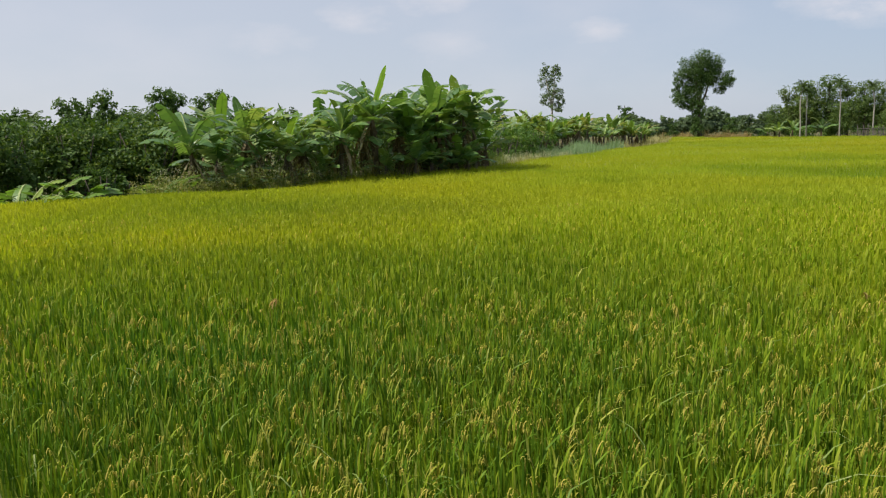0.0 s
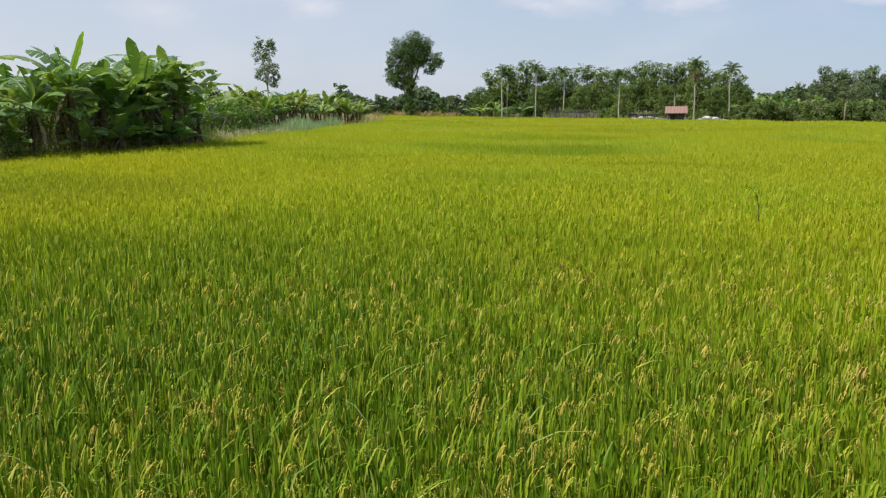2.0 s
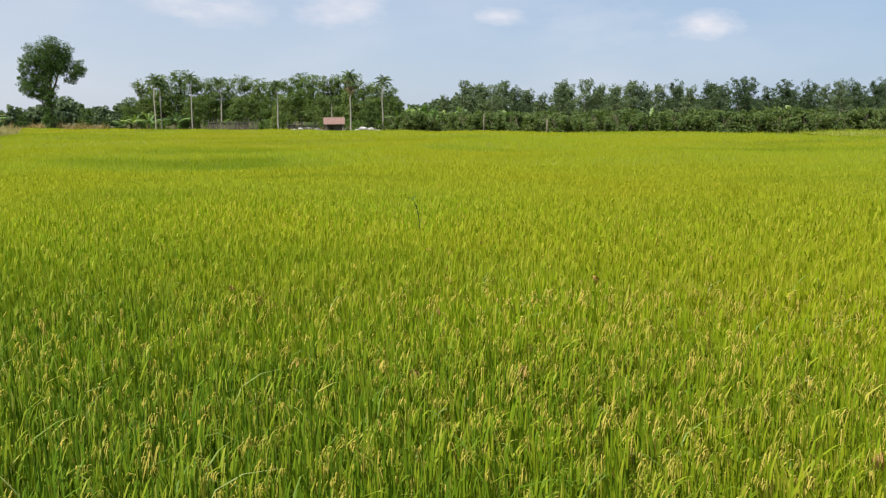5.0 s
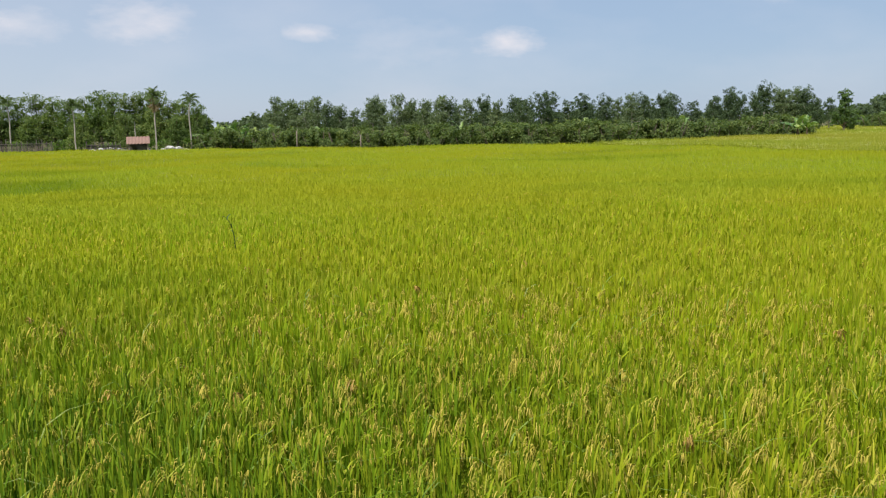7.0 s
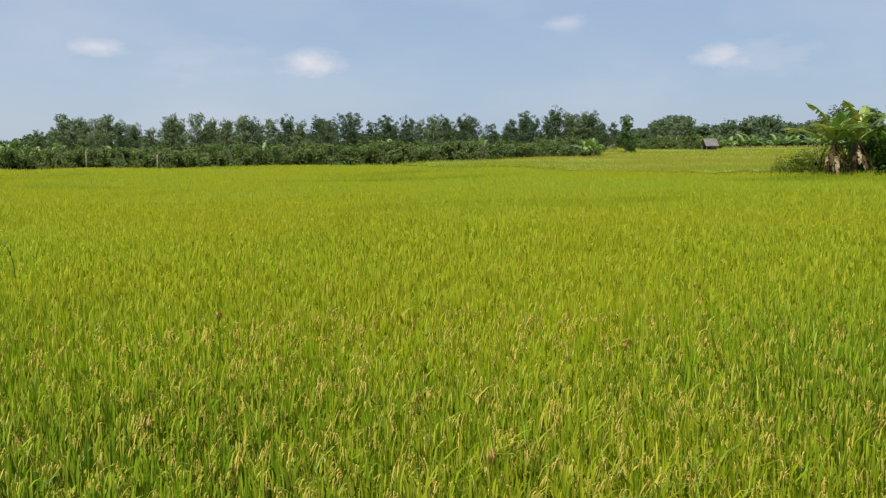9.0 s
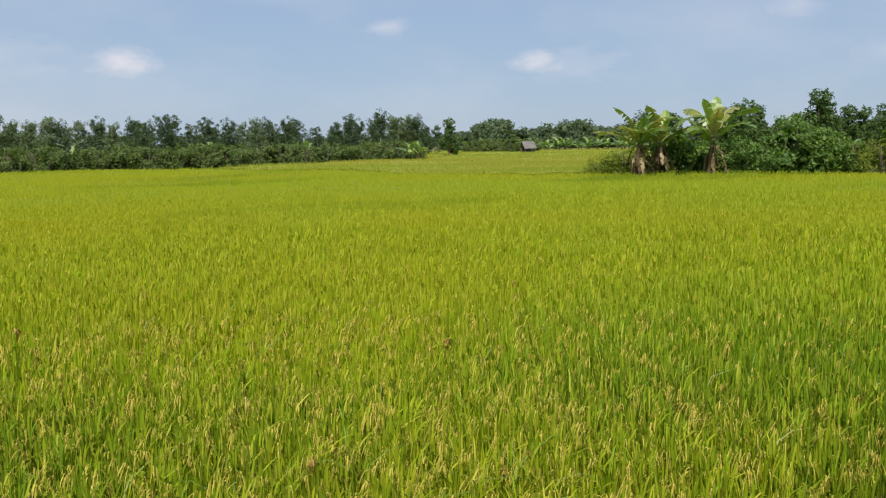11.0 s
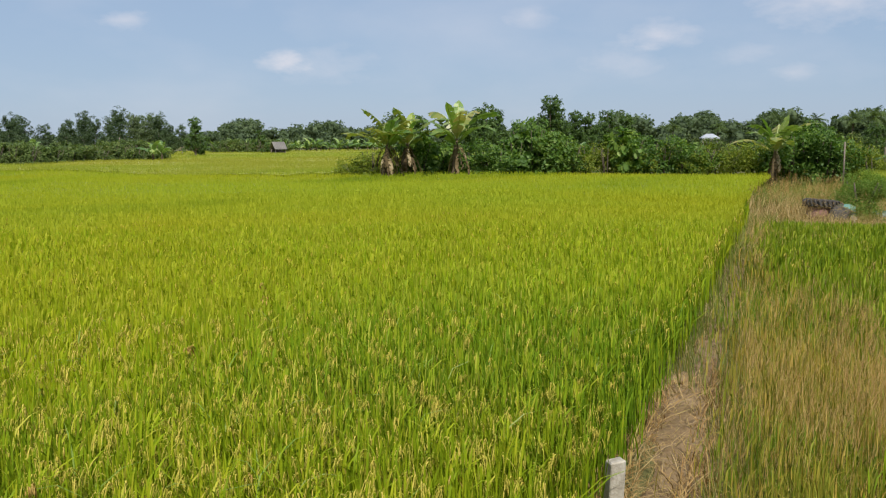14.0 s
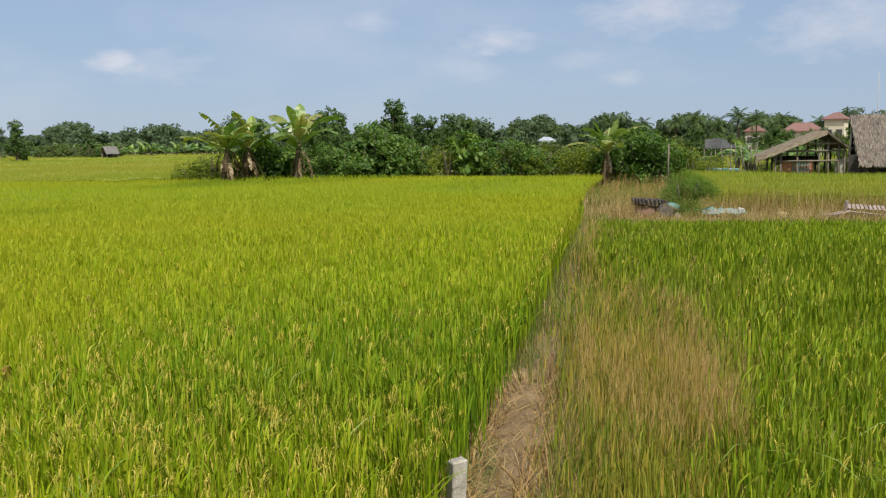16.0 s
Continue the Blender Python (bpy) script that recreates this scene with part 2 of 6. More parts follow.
M_WEED = leaf_mat("verge_weed", [(0, (0.08, 0.12, 0.02)), (0.5, (0.16, 0.2, 0.04)), (0.85, (0.28, 0.25, 0.08)), (1, (0.38, 0.31, 0.13))], 0.3, 0.6)
M_STRIP = leaf_mat("verge_straw", [(0, (0.19, 0.2, 0.06)), (0.4, (0.3, 0.27, 0.1)), (0.8, (0.42, 0.37, 0.19)), (1, (0.52, 0.46, 0.28))], 0.25, 0.65)
M_SEED = leaf_mat("seed_head", [(0, (0.27, 0.16, 0.06)), (0.5, (0.42, 0.27, 0.11)), (1, (0.55, 0.395, 0.185))], 0.3, 0.7)
M_FLOWER = leaf_mat("flower_head", [(0, (0.30, 0.32, 0.16)), (1, (0.52, 0.50, 0.34))], 0.3, 0.7)
M_YARD = leaf_mat("yard_grass", [(0, (0.15, 0.155, 0.04)), (0.4, (0.28, 0.205, 0.085)), (0.8, (0.42, 0.31, 0.155)), (1, (0.52, 0.41, 0.23))], 0.25, 0.65)
M_LOOSE = leaf_mat("loose_leaf", [(0, (0.12, 0.2, 0.03)), (0.6, (0.18, 0.26, 0.045)), (1, (0.32, 0.35, 0.13))], 0.25, 0.5)
M_REED = leaf_mat("reed", [(0, (0.13, 0.21, 0.10)), (1, (0.27, 0.355, 0.20))], 0.3, 0.55)
M_BANANA = leaf_mat("banana_leaf", [(0, (0.05, 0.108, 0.034)), (0.4, (0.10, 0.185, 0.054)), (0.72, (0.165, 0.255, 0.072)), (0.9, (0.27, 0.335, 0.10)), (1, (0.41, 0.41, 0.15))], 0.27, 0.3, None, 0.1, 0.5, own=0.66)
M_BANANA_NEW = leaf_mat("young_banana_leaf", [(0, (0.09, 0.17, 0.026)), (0.6, (0.14, 0.24, 0.036)), (1, (0.26, 0.33, 0.06))], 0.34, 0.4, None, 0.1, 0.4, own=0.8)
M_BANANA_DRY = leaf_mat("banana_dead_leaf", [(0, (0.05, 0.038, 0.02)), (0.5, (0.11, 0.08, 0.04)), (0.75, (0.26, 0.195, 0.11)), (1, (0.5, 0.42, 0.28))], 0.15, 0.8, own=0.7)
M_BANANA_AGED = leaf_mat("aged_banana_leaf", [(0, (0.057, 0.120, 0.028)), (0.45, (0.123, 0.189, 0.043)), (0.75, (0.213, 0.232, 0.057)), (1, (0.328, 0.258, 0.123))], 0.3, 0.4, None, 0.1, 0.4, own=0.6)
M_BANANA_RIB = leaf_mat("banana_midrib", [(0, (0.28, 0.34, 0.11)), (1, (0.42, 0.46, 0.2))], 0.15, 0.45)
M_ORCHARD = leaf_mat("orchard_leaf", [(0, (0.03, 0.065, 0.013)), (0.6, (0.065, 0.12, 0.02)), (1, (0.15, 0.2, 0.035))], 0.25, 0.6, None, 0.1, 0.25)
M_HEDGE = leaf_mat("hedge_leaf", [(0, (0.035, 0.085, 0.013)), (0.6, (0.08, 0.155, 0.022)), (1, (0.19, 0.265, 0.05))], 0.3, 0.55, None, 0.1, 0.3)
M_LIME = leaf_mat("light_leaf", [(0, (0.07, 0.11, 0.015)), (0.6, (0.14, 0.19, 0.024)), (1, (0.25, 0.265, 0.04))], 0.35, 0.45)
M_TREE = leaf_mat("tree_leaf", [(0, (0.04, 0.075, 0.022)), (0.6, (0.075, 0.13, 0.034)), (1, (0.12, 0.18, 0.05))], 0.3, 0.5)
M_ROW = leaf_mat("row_tree_leaf", [(0, (0.035, 0.062, 0.03)), (0.6, (0.068, 0.105, 0.05)), (1, (0.125, 0.165, 0.08))], 0.3, 0.5)
# distance haze put into the leaf colour: greyer and bluer than the nearer trees
M_HAZED_WOOD = leaf_mat("hazed_tree_leaf", [(0, (0.055, 0.085, 0.045)), (0.6, (0.09, 0.13, 0.065)), (1, (0.13, 0.175, 0.085))], 0.3, 0.6)
M_EUCA = leaf_mat("grey_leaf", [(0, (0.07, 0.105, 0.05)), (0.6, (0.12, 0.165, 0.08)), (1, (0.19, 0.23, 0.12))], 0.3, 0.45)
M_BAMBOO = leaf_mat("grove_leaf", [(0, (0.045, 0.085, 0.024)), (0.6, (0.11, 0.165, 0.045)), (1, (0.23, 0.275, 0.085))], 0.35, 0.5)
M_FERN = leaf_mat("feathery_leaf", [(0, (0.07, 0.13, 0.02)), (0.6, (0.15, 0.235, 0.04)), (1, (0.26, 0.34, 0.08))], 0.35, 0.6)
M_SCRUB = leaf_mat("scrub_leaf", [(0, (0.05, 0.088, 0.026)), (0.6, (0.10, 0.145, 0.04)), (1, (0.18, 0.215, 0.07))], 0.3, 0.5)
M_FROND = leaf_mat("palm_frond", [(0, (0.04, 0.07, 0.022)), (1, (0.11, 0.155, 0.05))], 0.2, 0.5)
M_BARK = solid_mat("bark", [(0.3, (0.035, 0.028, 0.02)), (0.9, (0.11, 0.09, 0.065))], 4, 0.9, 0.6, 25, stretch=(1, 1, 0.25))
M_PALE_BARK = solid_mat("pale_bark", [(0.3, (0.17, 0.15, 0.12)), (0.9, (0.34, 0.31, 0.26))], 3, 0.85, 0.4, 20, stretch=(1, 1, 2))
M_STEM = solid_mat("banana_stem", [(0.3, (0.03, 0.026, 0.014)), (0.6, (0.07, 0.055, 0.03)), (0.95, (0.15, 0.11, 0.07))], 3, 0.8, 0.5, 18, stretch=(1, 1, 0.2))
M_SOIL = solid_mat("path_soil", [(0.3, (0.05, 0.031, 0.015)), (0.55, (0.125, 0.082, 0.04)), (0.78, (0.18, 0.123, 0.064)), (1.0, (0.25, 0.18, 0.105))], 2.6, 0.95, 1.4, 26, local=False)
M_MUD = solid_mat("field_soil", [(0.3, (0.055, 0.06, 0.018)), (0.7, (0.095, 0.10, 0.03)), (1.0, (0.14, 0.125, 0.05))], 0.6, 0.95, 0.5, 9, local=False)
M_CONCRETE = solid_mat("weathered_concrete", [(0.25, (0.07, 0.066, 0.05)), (0.5, (0.19, 0.17, 0.13)), (0.72, (0.33, 0.3, 0.24)), (1.0, (0.5, 0.47, 0.4))], 9, 0.9, 0.6, 70)
M_WOOD = solid_mat("weathered_wood", [(0.3, (0.075, 0.06, 0.045)), (0.9, (0.2, 0.17, 0.135))], 3, 0.85, 0.5, 30, stretch=(4, 4, 0.4))
M_THATCH = leaf_mat("thatch_straw", [(0, (0.06, 0.05, 0.042)), (0.5, (0.165, 0.138, 0.112)), (1, (0.33, 0.28, 0.225))], 0.05, 0.9)
# lighter thatch: sunlight on the shed's left slope put into its colour
M_LIT_THATCH = leaf_mat("lit_thatch_straw", [(0, (0.16, 0.12, 0.08)), (0.5, (0.33, 0.265, 0.19)), (1, (0.50, 0.43, 0.33))], 0.05, 0.9)
M_RUBBER = solid_mat("old_rubber", [(0.3, (0.018, 0.017, 0.016)), (0.9, (0.06, 0.056, 0.05))], 6, 0.8, 0.3, 40)
M_BRICK = solid_mat("red_brick", [(0.3, (0.26, 0.10, 0.06)), (0.9, (0.42, 0.20, 0.12))], 3, 0.9, 0.4, 20)
M_TILE = solid_mat("red_roof", [(0.3, (0.13, 0.06, 0.05)), (0.9, (0.21, 0.115, 0.095))], 2, 0.8, 0.4, 12)
M_FADED = solid_mat("faded_red_roof", [(0.3, (0.09, 0.05, 0.042)), (0.9, (0.24, 0.15, 0.125))], 5, 0.85, 0.4, 12)
M_GREY_ROOF = solid_mat("grey_roof", [(0.3, (0.075, 0.07, 0.066)), (0.9, (0.16, 0.15, 0.14))], 2, 0.85, 0.4, 12)
M_PINK_WOOD = solid_mat("faded_pink_wood", [(0.3, (0.16, 0.125, 0.11)), (0.9, (0.31, 0.25, 0.225))], 3, 0.85, 0.5, 25, stretch=(4, 1, 1))
M_CREAM = solid_mat("cream_render", [(0.3, (0.5, 0.44, 0.28)), (0.9, (0.66, 0.60, 0.44))], 1.5, 0.85, 0.2, 12)
M_TIN = solid_mat("light_tin", [(0.3, (0.24, 0.27, 0.30)), (0.9, (0.38, 0.41, 0.45))], 1.2, 0.45, 0.2, 10, metal=0.2)
M_TEAL = solid_mat("teal_plastic", [(0.3, (0.045, 0.14, 0.13)), (0.9, (0.13, 0.27, 0.25))], 5, 0.5, 0.2, 20)
M_SHEET = solid_mat("pale_sheet", [(0.3, (0.08, 0.14, 0.135)), (0.9, (0.24, 0.3, 0.28))], 5, 0.55, 0.3, 20)
M_WHITE = solid_mat("white_sack", [(0.3, (0.2, 0.195, 0.19)), (0.9, (0.46, 0.45, 0.43))], 6, 0.8, 0.3, 30)
M_NET = solid_mat("grey_net", [(0.3, (0.07, 0.072, 0.075)), (0.9, (0.14, 0.142, 0.145))], 5, 0.9, 0.2, 30)
M_DARK = solid_mat("dark_board", [(0.3, (0.03, 0.028, 0.026)), (0.9, (0.08, 0.07, 0.06))], 5, 0.9, 0.3, 30)

# ------------------------------------------------------------------ builders
rng = np.random.default_rng(11)


def part(name, bm, material, parent=None, label=""):
    me = bpy.data.meshes.new(name)
    bm.to_mesh(me)
    bm.free()
    return part_mesh(name, me, material, parent, label)


def part_mesh(name, me, material, parent=None, label=""):
    me.materials.append(material)
    ob = new(name, me)
    if parent:
        ob.parent = parent
    if label:
        ob["label"] = label
    return ob


def np_mesh(name, verts, loops, sizes):
    """A mesh from arrays of corners, corner indices and face sizes."""
    me = bpy.data.meshes.new(name)
    me.vertices.add(len(verts))
    me.vertices.foreach_set("co", np.asarray(verts, np.float32).ravel())
    me.loops.add(len(loops))
    me.loops.foreach_set("vertex_index", np.asarray(loops, np.int32))
    sizes = np.asarray(sizes, np.int32)
    me.polygons.add(len(sizes))
    me.polygons.foreach_set("loop_start", (np.cumsum(sizes) - sizes).astype(np.int32))
    me.polygons.foreach_set("loop_total", sizes)
    me.update(calc_edges=True)
    return me


def blades_mesh(name, root, height, width, az, lean, droop, levels, profile=(0.6, 1.0, 0.8, 0.6)):
    """Grass blades: each a tapering ribbon that bends over. levels: fractions of the height below the tip."""
    n, k = len(root), len(levels)
    s = np.array(list(levels) + [1.0])
    out = np.stack([np.cos(az), np.sin(az)], -1)
    side = np.stack([-np.sin(az + 0.5), np.cos(az + 0.5)], -1)
    reach = (height * lean)[:, None] * s[None] ** 2
    rise = height[:, None] * (s[None] - droop[:, None] * s[None] ** 3)
    mid = np.concatenate([root[:, None, :2] + out[:, None] * reach[..., None], (root[:, 2:3] + rise)[..., None]], -1)
    w = width[:, None] * 0.5 * np.array(profile[:k])[None]
    off = np.concatenate([side[:, None] * w[..., None], np.zeros((n, k, 1))], -1)
    v = np.zeros((n, 2 * k + 1, 3))
    v[:, 0:2 * k:2], v[:, 1:2 * k:2], v[:, -1] = mid[:, :k] - off, mid[:, :k] + off, mid[:, k]
    f = []
    for i in range(k - 1):
        f += [2 * i, 2 * i + 1, 2 * i + 3, 2 * i + 2]
    f += [2 * k - 2, 2 * k - 1, 2 * k]
    base = np.arange(n)[:, None] * (2 * k + 1)
    return np_mesh(name, v.reshape(-1, 3), (base + np.array(f)[None]).ravel(), np.tile([4] * (k - 1) + [3], n))


def inside(poly, x, y):
    hit = np.zeros(len(x), bool)
    for (ax, ay), (bx, by) in zip(poly, poly[1:] + poly[:1]):
        cross = (ay > y) != (by > y)
        hit ^= cross & (x < (bx - ax) * (y - ay) / ((by - ay) or 1e-9) + ax)
    return hit


def scatter(poly, r0, r1, dens, power, ref):
    """Plan points inside a polygon between two distances, with density dens * (ref / r) ** power, by whole swathes of bearing."""
    a0, a1 = radians(-84), radians(86)
    r = np.linspace(r0, r1, 400)
    cdf = np.cumsum(r * np.minimum(1, (ref / r) ** power))
    total = dens * cdf[-1] * (r[1] - r[0]) * (a1 - a0)
    n = int(total)
    rr = np.interp(rng.random(n) * cdf[-1], cdf, r)
    az = a0 + rng.random(n) * (a1 - a0)
    x, y = -rr * np.sin(az), rr * np.cos(az)
    keep = inside(poly, x, y)
    return x[keep], y[keep], rr[keep]


def wave(x, y):
    """Slow unevenness of the crop's height."""
    return 0.045 * np.sin(x * 0.55 + 1.3 * np.sin(y * 0.21)) + 0.04 * np.sin(y * 0.43 + 1.1 * np.sin(x * 0.17 + 2)) + 0.02 * np.sin(x * 1.7 + y * 1.3)


def tube_bm(bm, pts, radii, sides=7):
    rings = []
    for i, p in enumerate(pts):
        p = Vector(p)
        d = (Vector(pts[min(i + 1, len(pts) - 1)]) - Vector(pts[max(i - 1, 0)])).normalized()
        u = d.cross(Vector((0.31, 0.95, 0.05))).normalized()
        v = d.cross(u)
        rings.append([bm.verts.new(p + (u * math.cos(a) + v * math.sin(a)) * radii[i]) for a in (math.tau * k / sides for k in range(sides))])
    for a, b in zip(rings, rings[1:]):
        for k in range(sides):
            bm.faces.new((a[k], a[(k + 1) % sides], b[(k + 1) % sides], b[k])).smooth = True
    bm.faces.new(rings[0][::-1])
    bm.faces.new(rings[-1])


def tube(pts, radii, sides=7):
    bm = bmesh.new()
    tube_bm(bm, pts, radii, sides)
    return bm


def box_bm(bm, m, sx, sy, sz, bevel=0.0):
    r = bmesh.ops.create_cube(bm, size=1, matrix=m @ Matrix.Diagonal((sx, sy, sz, 1)))
    if bevel:
        es = list({e for v in r["verts"] for e in v.link_edges})
        bmesh.ops.bevel(bm, geom=es, offset=bevel, segments=1, affect="EDGES")


def box(m, sx, sy, sz, bevel=0.0):
    bm = bmesh.new()
    box_bm(bm, m, sx, sy, sz, bevel)
    return bm


def foliage_mesh(name, blobs, count, size, seed, flat=0.5, droop=0.3, fill=0.35, narrow=0.5, clumps=0, simple=False, tight=1.0, loose=0.2):
    """Leaves on and in a set of ellipsoid blobs (x, y, z, rx, ry, rz), gathered in sprays so that gaps stay between them."""
    g = np.random.default_rng(seed)
    blobs = np.array(blobs, float)
    weight = (blobs[:, 3] * blobs[:, 4] + blobs[:, 4] * blobs[:, 5] + blobs[:, 3] * blobs[:, 5])
    clumps = clumps or max(12, count // 28)
    which = g.choice(len(blobs), clumps, p=weight / weight.sum())
    d = g.normal(size=(clumps, 3))
    d /= np.linalg.norm(d, axis=1)[:, None]
    rad = np.where(g.random(clumps) < fill, g.random(clumps) ** 0.5, 0.74 + 0.2 * g.random(clumps))
    centre = blobs[which, :3] + d * blobs[which, 3:] * rad[:, None] * tight
    spread = blobs[which, 3:].mean(1) * loose
    own = g.integers(0, clumps, count)
    p = centre[own] + np.clip(g.normal(size=(count, 3)), -1.5, 1.5) * spread[own][:, None] * np.array([1, 1, 0.8])
    nrm = d[own] * 0.6 + g.normal(size=(count, 3)) * 0.6 + np.array([0, 0, flat])
    nrm /= np.linalg.norm(nrm, axis=1)[:, None]
    t = np.cross(nrm, g.normal(size=(count, 3)))
    t[:, 2] -= droop
    t -= nrm * (t * nrm).sum(1)[:, None]
    t /= np.linalg.norm(t, axis=1)[:, None]
    b = np.cross(nrm, t)
    s = size * (0.6 + 0.8 * g.random(count))[:, None]
    v = np.stack([p - t * s * 0.5, p + b * s * narrow * 0.5 + nrm * s * 0.08, p + t * s * 0.5, p - b * s * narrow * 0.5 + nrm * s * 0.08], 1)
    v[:, :, 2] = np.maximum(v[:, :, 2], 0.02)
    if simple:
        return np_mesh(name, v[:, :3].reshape(-1, 3), np.arange(3 * count), np.full(count, 3))
    i = np.arange(count)[:, None] * 4
    loops = (i + np.array([0, 1, 2, 0, 2, 3])[None]).ravel()
    return np_mesh(name, v.reshape(-1, 3), loops, np.full(2 * count, 3))


TEMPLATES = []


def empty(name, label, category, group="", kind=""):
    return tagged(new(name), label, category, group, kind)


def template(ob):
    TEMPLATES.append(ob)
    return ob


def place(ob, x, y, z=0.0, turn=0.0, s=1.0, sz=None, label=""):
    c = copy_thing(ob, pose(x, y, z, 0, 0, turn) @ Matrix.Diagonal((s, s, sz or s, 1)))
    if label:
        c["label"] = label
    return c


# ---- banana plants


def banana_leaf_bm(bm, g, base, az, rise, length, width, torn, straight=0.0):
    """One leaf: stalk, arching midrib and two half blades split into strips where the wind tore it."""
    n = 11
    ang, p = rise, Vector(base)
    pts, dirs = [], []
    bend = max(0.08, rise + radians(15 + 50 * g.random()) - straight * radians(115)) / n
    for i in range(n + 1):
        d = Vector((math.cos(az) * math.cos(ang), math.sin(az) * math.cos(ang), math.sin(ang)))
        pts.append(p.copy())
        dirs.append(d)
        p = p + d * (length / n)
        ang -= bend * (0.45 + 1.1 * i / n)
    side = Vector((-math.sin(az), math.cos(az), 0))

    def half(i):
        s = i / n
        if s < 0.12:
            return 0.02
        q = (s - 0.12) / 0.88
        return width * 0.5 * min(1.0, (q / 0.16) ** 0.6 if q > 0 else 0.1) * max(0.0, 1 - max(0.0, (q - 0.6) / 0.4) ** 2.6) ** 0.7 + 0.01

    for sg in (-1, 1):
        fold = 0.25 + 0.35 * g.random() if straight > 0.6 else g.uniform(-0.45, 0.35)
        sag = 0.0
        for i in range(n):
            if g.random() < torn:
                sag = -0.5 * g.random()
            up0, up1 = dirs[i].cross(side) * -1, dirs[i + 1].cross(side) * -1
            if up0.z < 0:
                up0, up1 = -up0, -up1
            f = fold + sag + g.uniform(-0.12, 0.12)
            a, b = pts[i], pts[i + 1]
            gap = 0.10 if g.random() < torn and 1 < i < n - 3 else 0.0
            c = b + side * sg * half(i + 1) * (1 - 0.1 * f) + up1 * half(i + 1) * f - dirs[i] * gap
            d2 = a + side * sg * half(i) * (1 - 0.1 * f) + up0 * half(i) * f
            bm.faces.new([bm.verts.new(q) for q in (a, b, c, d2)])
    if straight > -0.5:
        for i in range(n - 1):
            up = dirs[i].cross(side)
            up = (up if up.z > 0 else -up) * 0.012
            w0, w1 = 0.032 * (1 - 0.8 * i / n), 0.032 * (1 - 0.8 * (i + 1) / n)
            f = bm.faces.new([bm.verts.new(q) for q in (pts[i] - side * w0 + up, pts[i + 1] - side * w1 + up, pts[i + 1] + side * w1 + up, pts[i] + side * w0 + up)])
            f.material_index = 1
    return pts


def banana_plant(seed, stem, leaves, length, width=0.52, torn=0.25, dead=4, name="banana_plant", upright=0.5, low=0.0):
    g = random.Random(seed)
    e = template(empty(name, "green banana plant with torn arching leaves and withered brown skirts", "banana plant", "banana plants"))
    lean = Vector((g.uniform(-0.12, 0.12), g.uniform(-0.12, 0.12), 1))
    pts = [lean * (stem * k / 5) + Vector((0, 0, 0)) for k in range(6)]
    part("pseudostem", tube(pts, [0.115, 0.105, 0.095, 0.085, 0.07, 0.055], 8), M_STEM, e, "brown and green sheathed stem")
    top = pts[-1]
    a0 = g.uniform(0, 6.28)
    for i in range(leaves):
        bm = bmesh.new()
        k = i / max(1, leaves - 1)
        spear = i < 1 + (seed % 2) and not low
        rise = radians(g.uniform(64, 84) if spear else 74 - low - 48 * k * (1 - 0.4 * upright) + g.uniform(-12, 8))
        banana_leaf_bm(bm, g, top - Vector((0, 0, 0.25 * k)), a0 + i * 2.4 + g.uniform(-0.3, 0.3), rise, length * (g.uniform(0.5, 0.72) if spear else g.uniform(0.75, 1.1) * (0.9 + 0.15 * k)), width * g.uniform(0.8, 1.1) * (0.85 if spear else 1.0), 0.12 if spear else torn, g.uniform(0.75, 1.0) if spear else 0.0 if low else max(0.0, 0.8 - 1.6 * k) * g.uniform(0.3, 1))
        part("leaf", bm, M_BANANA_NEW if spear else M_BANANA, e).data.materials.append(M_BANANA_RIB)
    for i in range(dead):
        bm = bmesh.new()
        a = g.uniform(0, 6.28)
        banana_leaf_bm(bm, g, top * g.uniform(0.75, 1.0), a, radians(g.uniform(-84, -30)), length * g.uniform(0.4, 0.8), width * g.uniform(0.14, 0.32), 0.6, -0.6)
        part("dead_leaf", bm, M_BANANA_DRY, e, "withered brown hanging leaf")
    return e


# ---- palms


def frond_bm(bm, g, base, az, rise, length, leaflet, bend=9.0):
    n, ang, p = 9, rise, Vector(base)
    for i in range(n):
        d = Vector((math.cos(az) * math.cos(ang), math.sin(az) * math.cos(ang), math.sin(ang)))
        q = p + d * (length / n)
        side = Vector((-math.sin(az), math.cos(az), 0))
        r = 0.025 * (1 - i / n) + 0.006
        bm.faces.new([bm.verts.new(v) for v in (p - side * r, q - side * r * 0.8, q + side * r * 0.8, p + side * r)])
        if i > 0:
            for sg in (-1, 1):
                for j in (0.0, 0.5):
                    m = p.lerp(q, j)
                    w = leaflet * math.sin(math.pi * (0.2 + 0.75 * (i + j) / n))
                    tip = m + (side * sg * 0.8 + d * 0.55 + Vector((0, 0, -0.35 - 0.2 * g.random()))) * w
                    bm.faces.new([bm.verts.new(v) for v in (m, m + d * length * 0.05, tip)])
        p, ang = q, ang - radians(bend + bend * i / n)


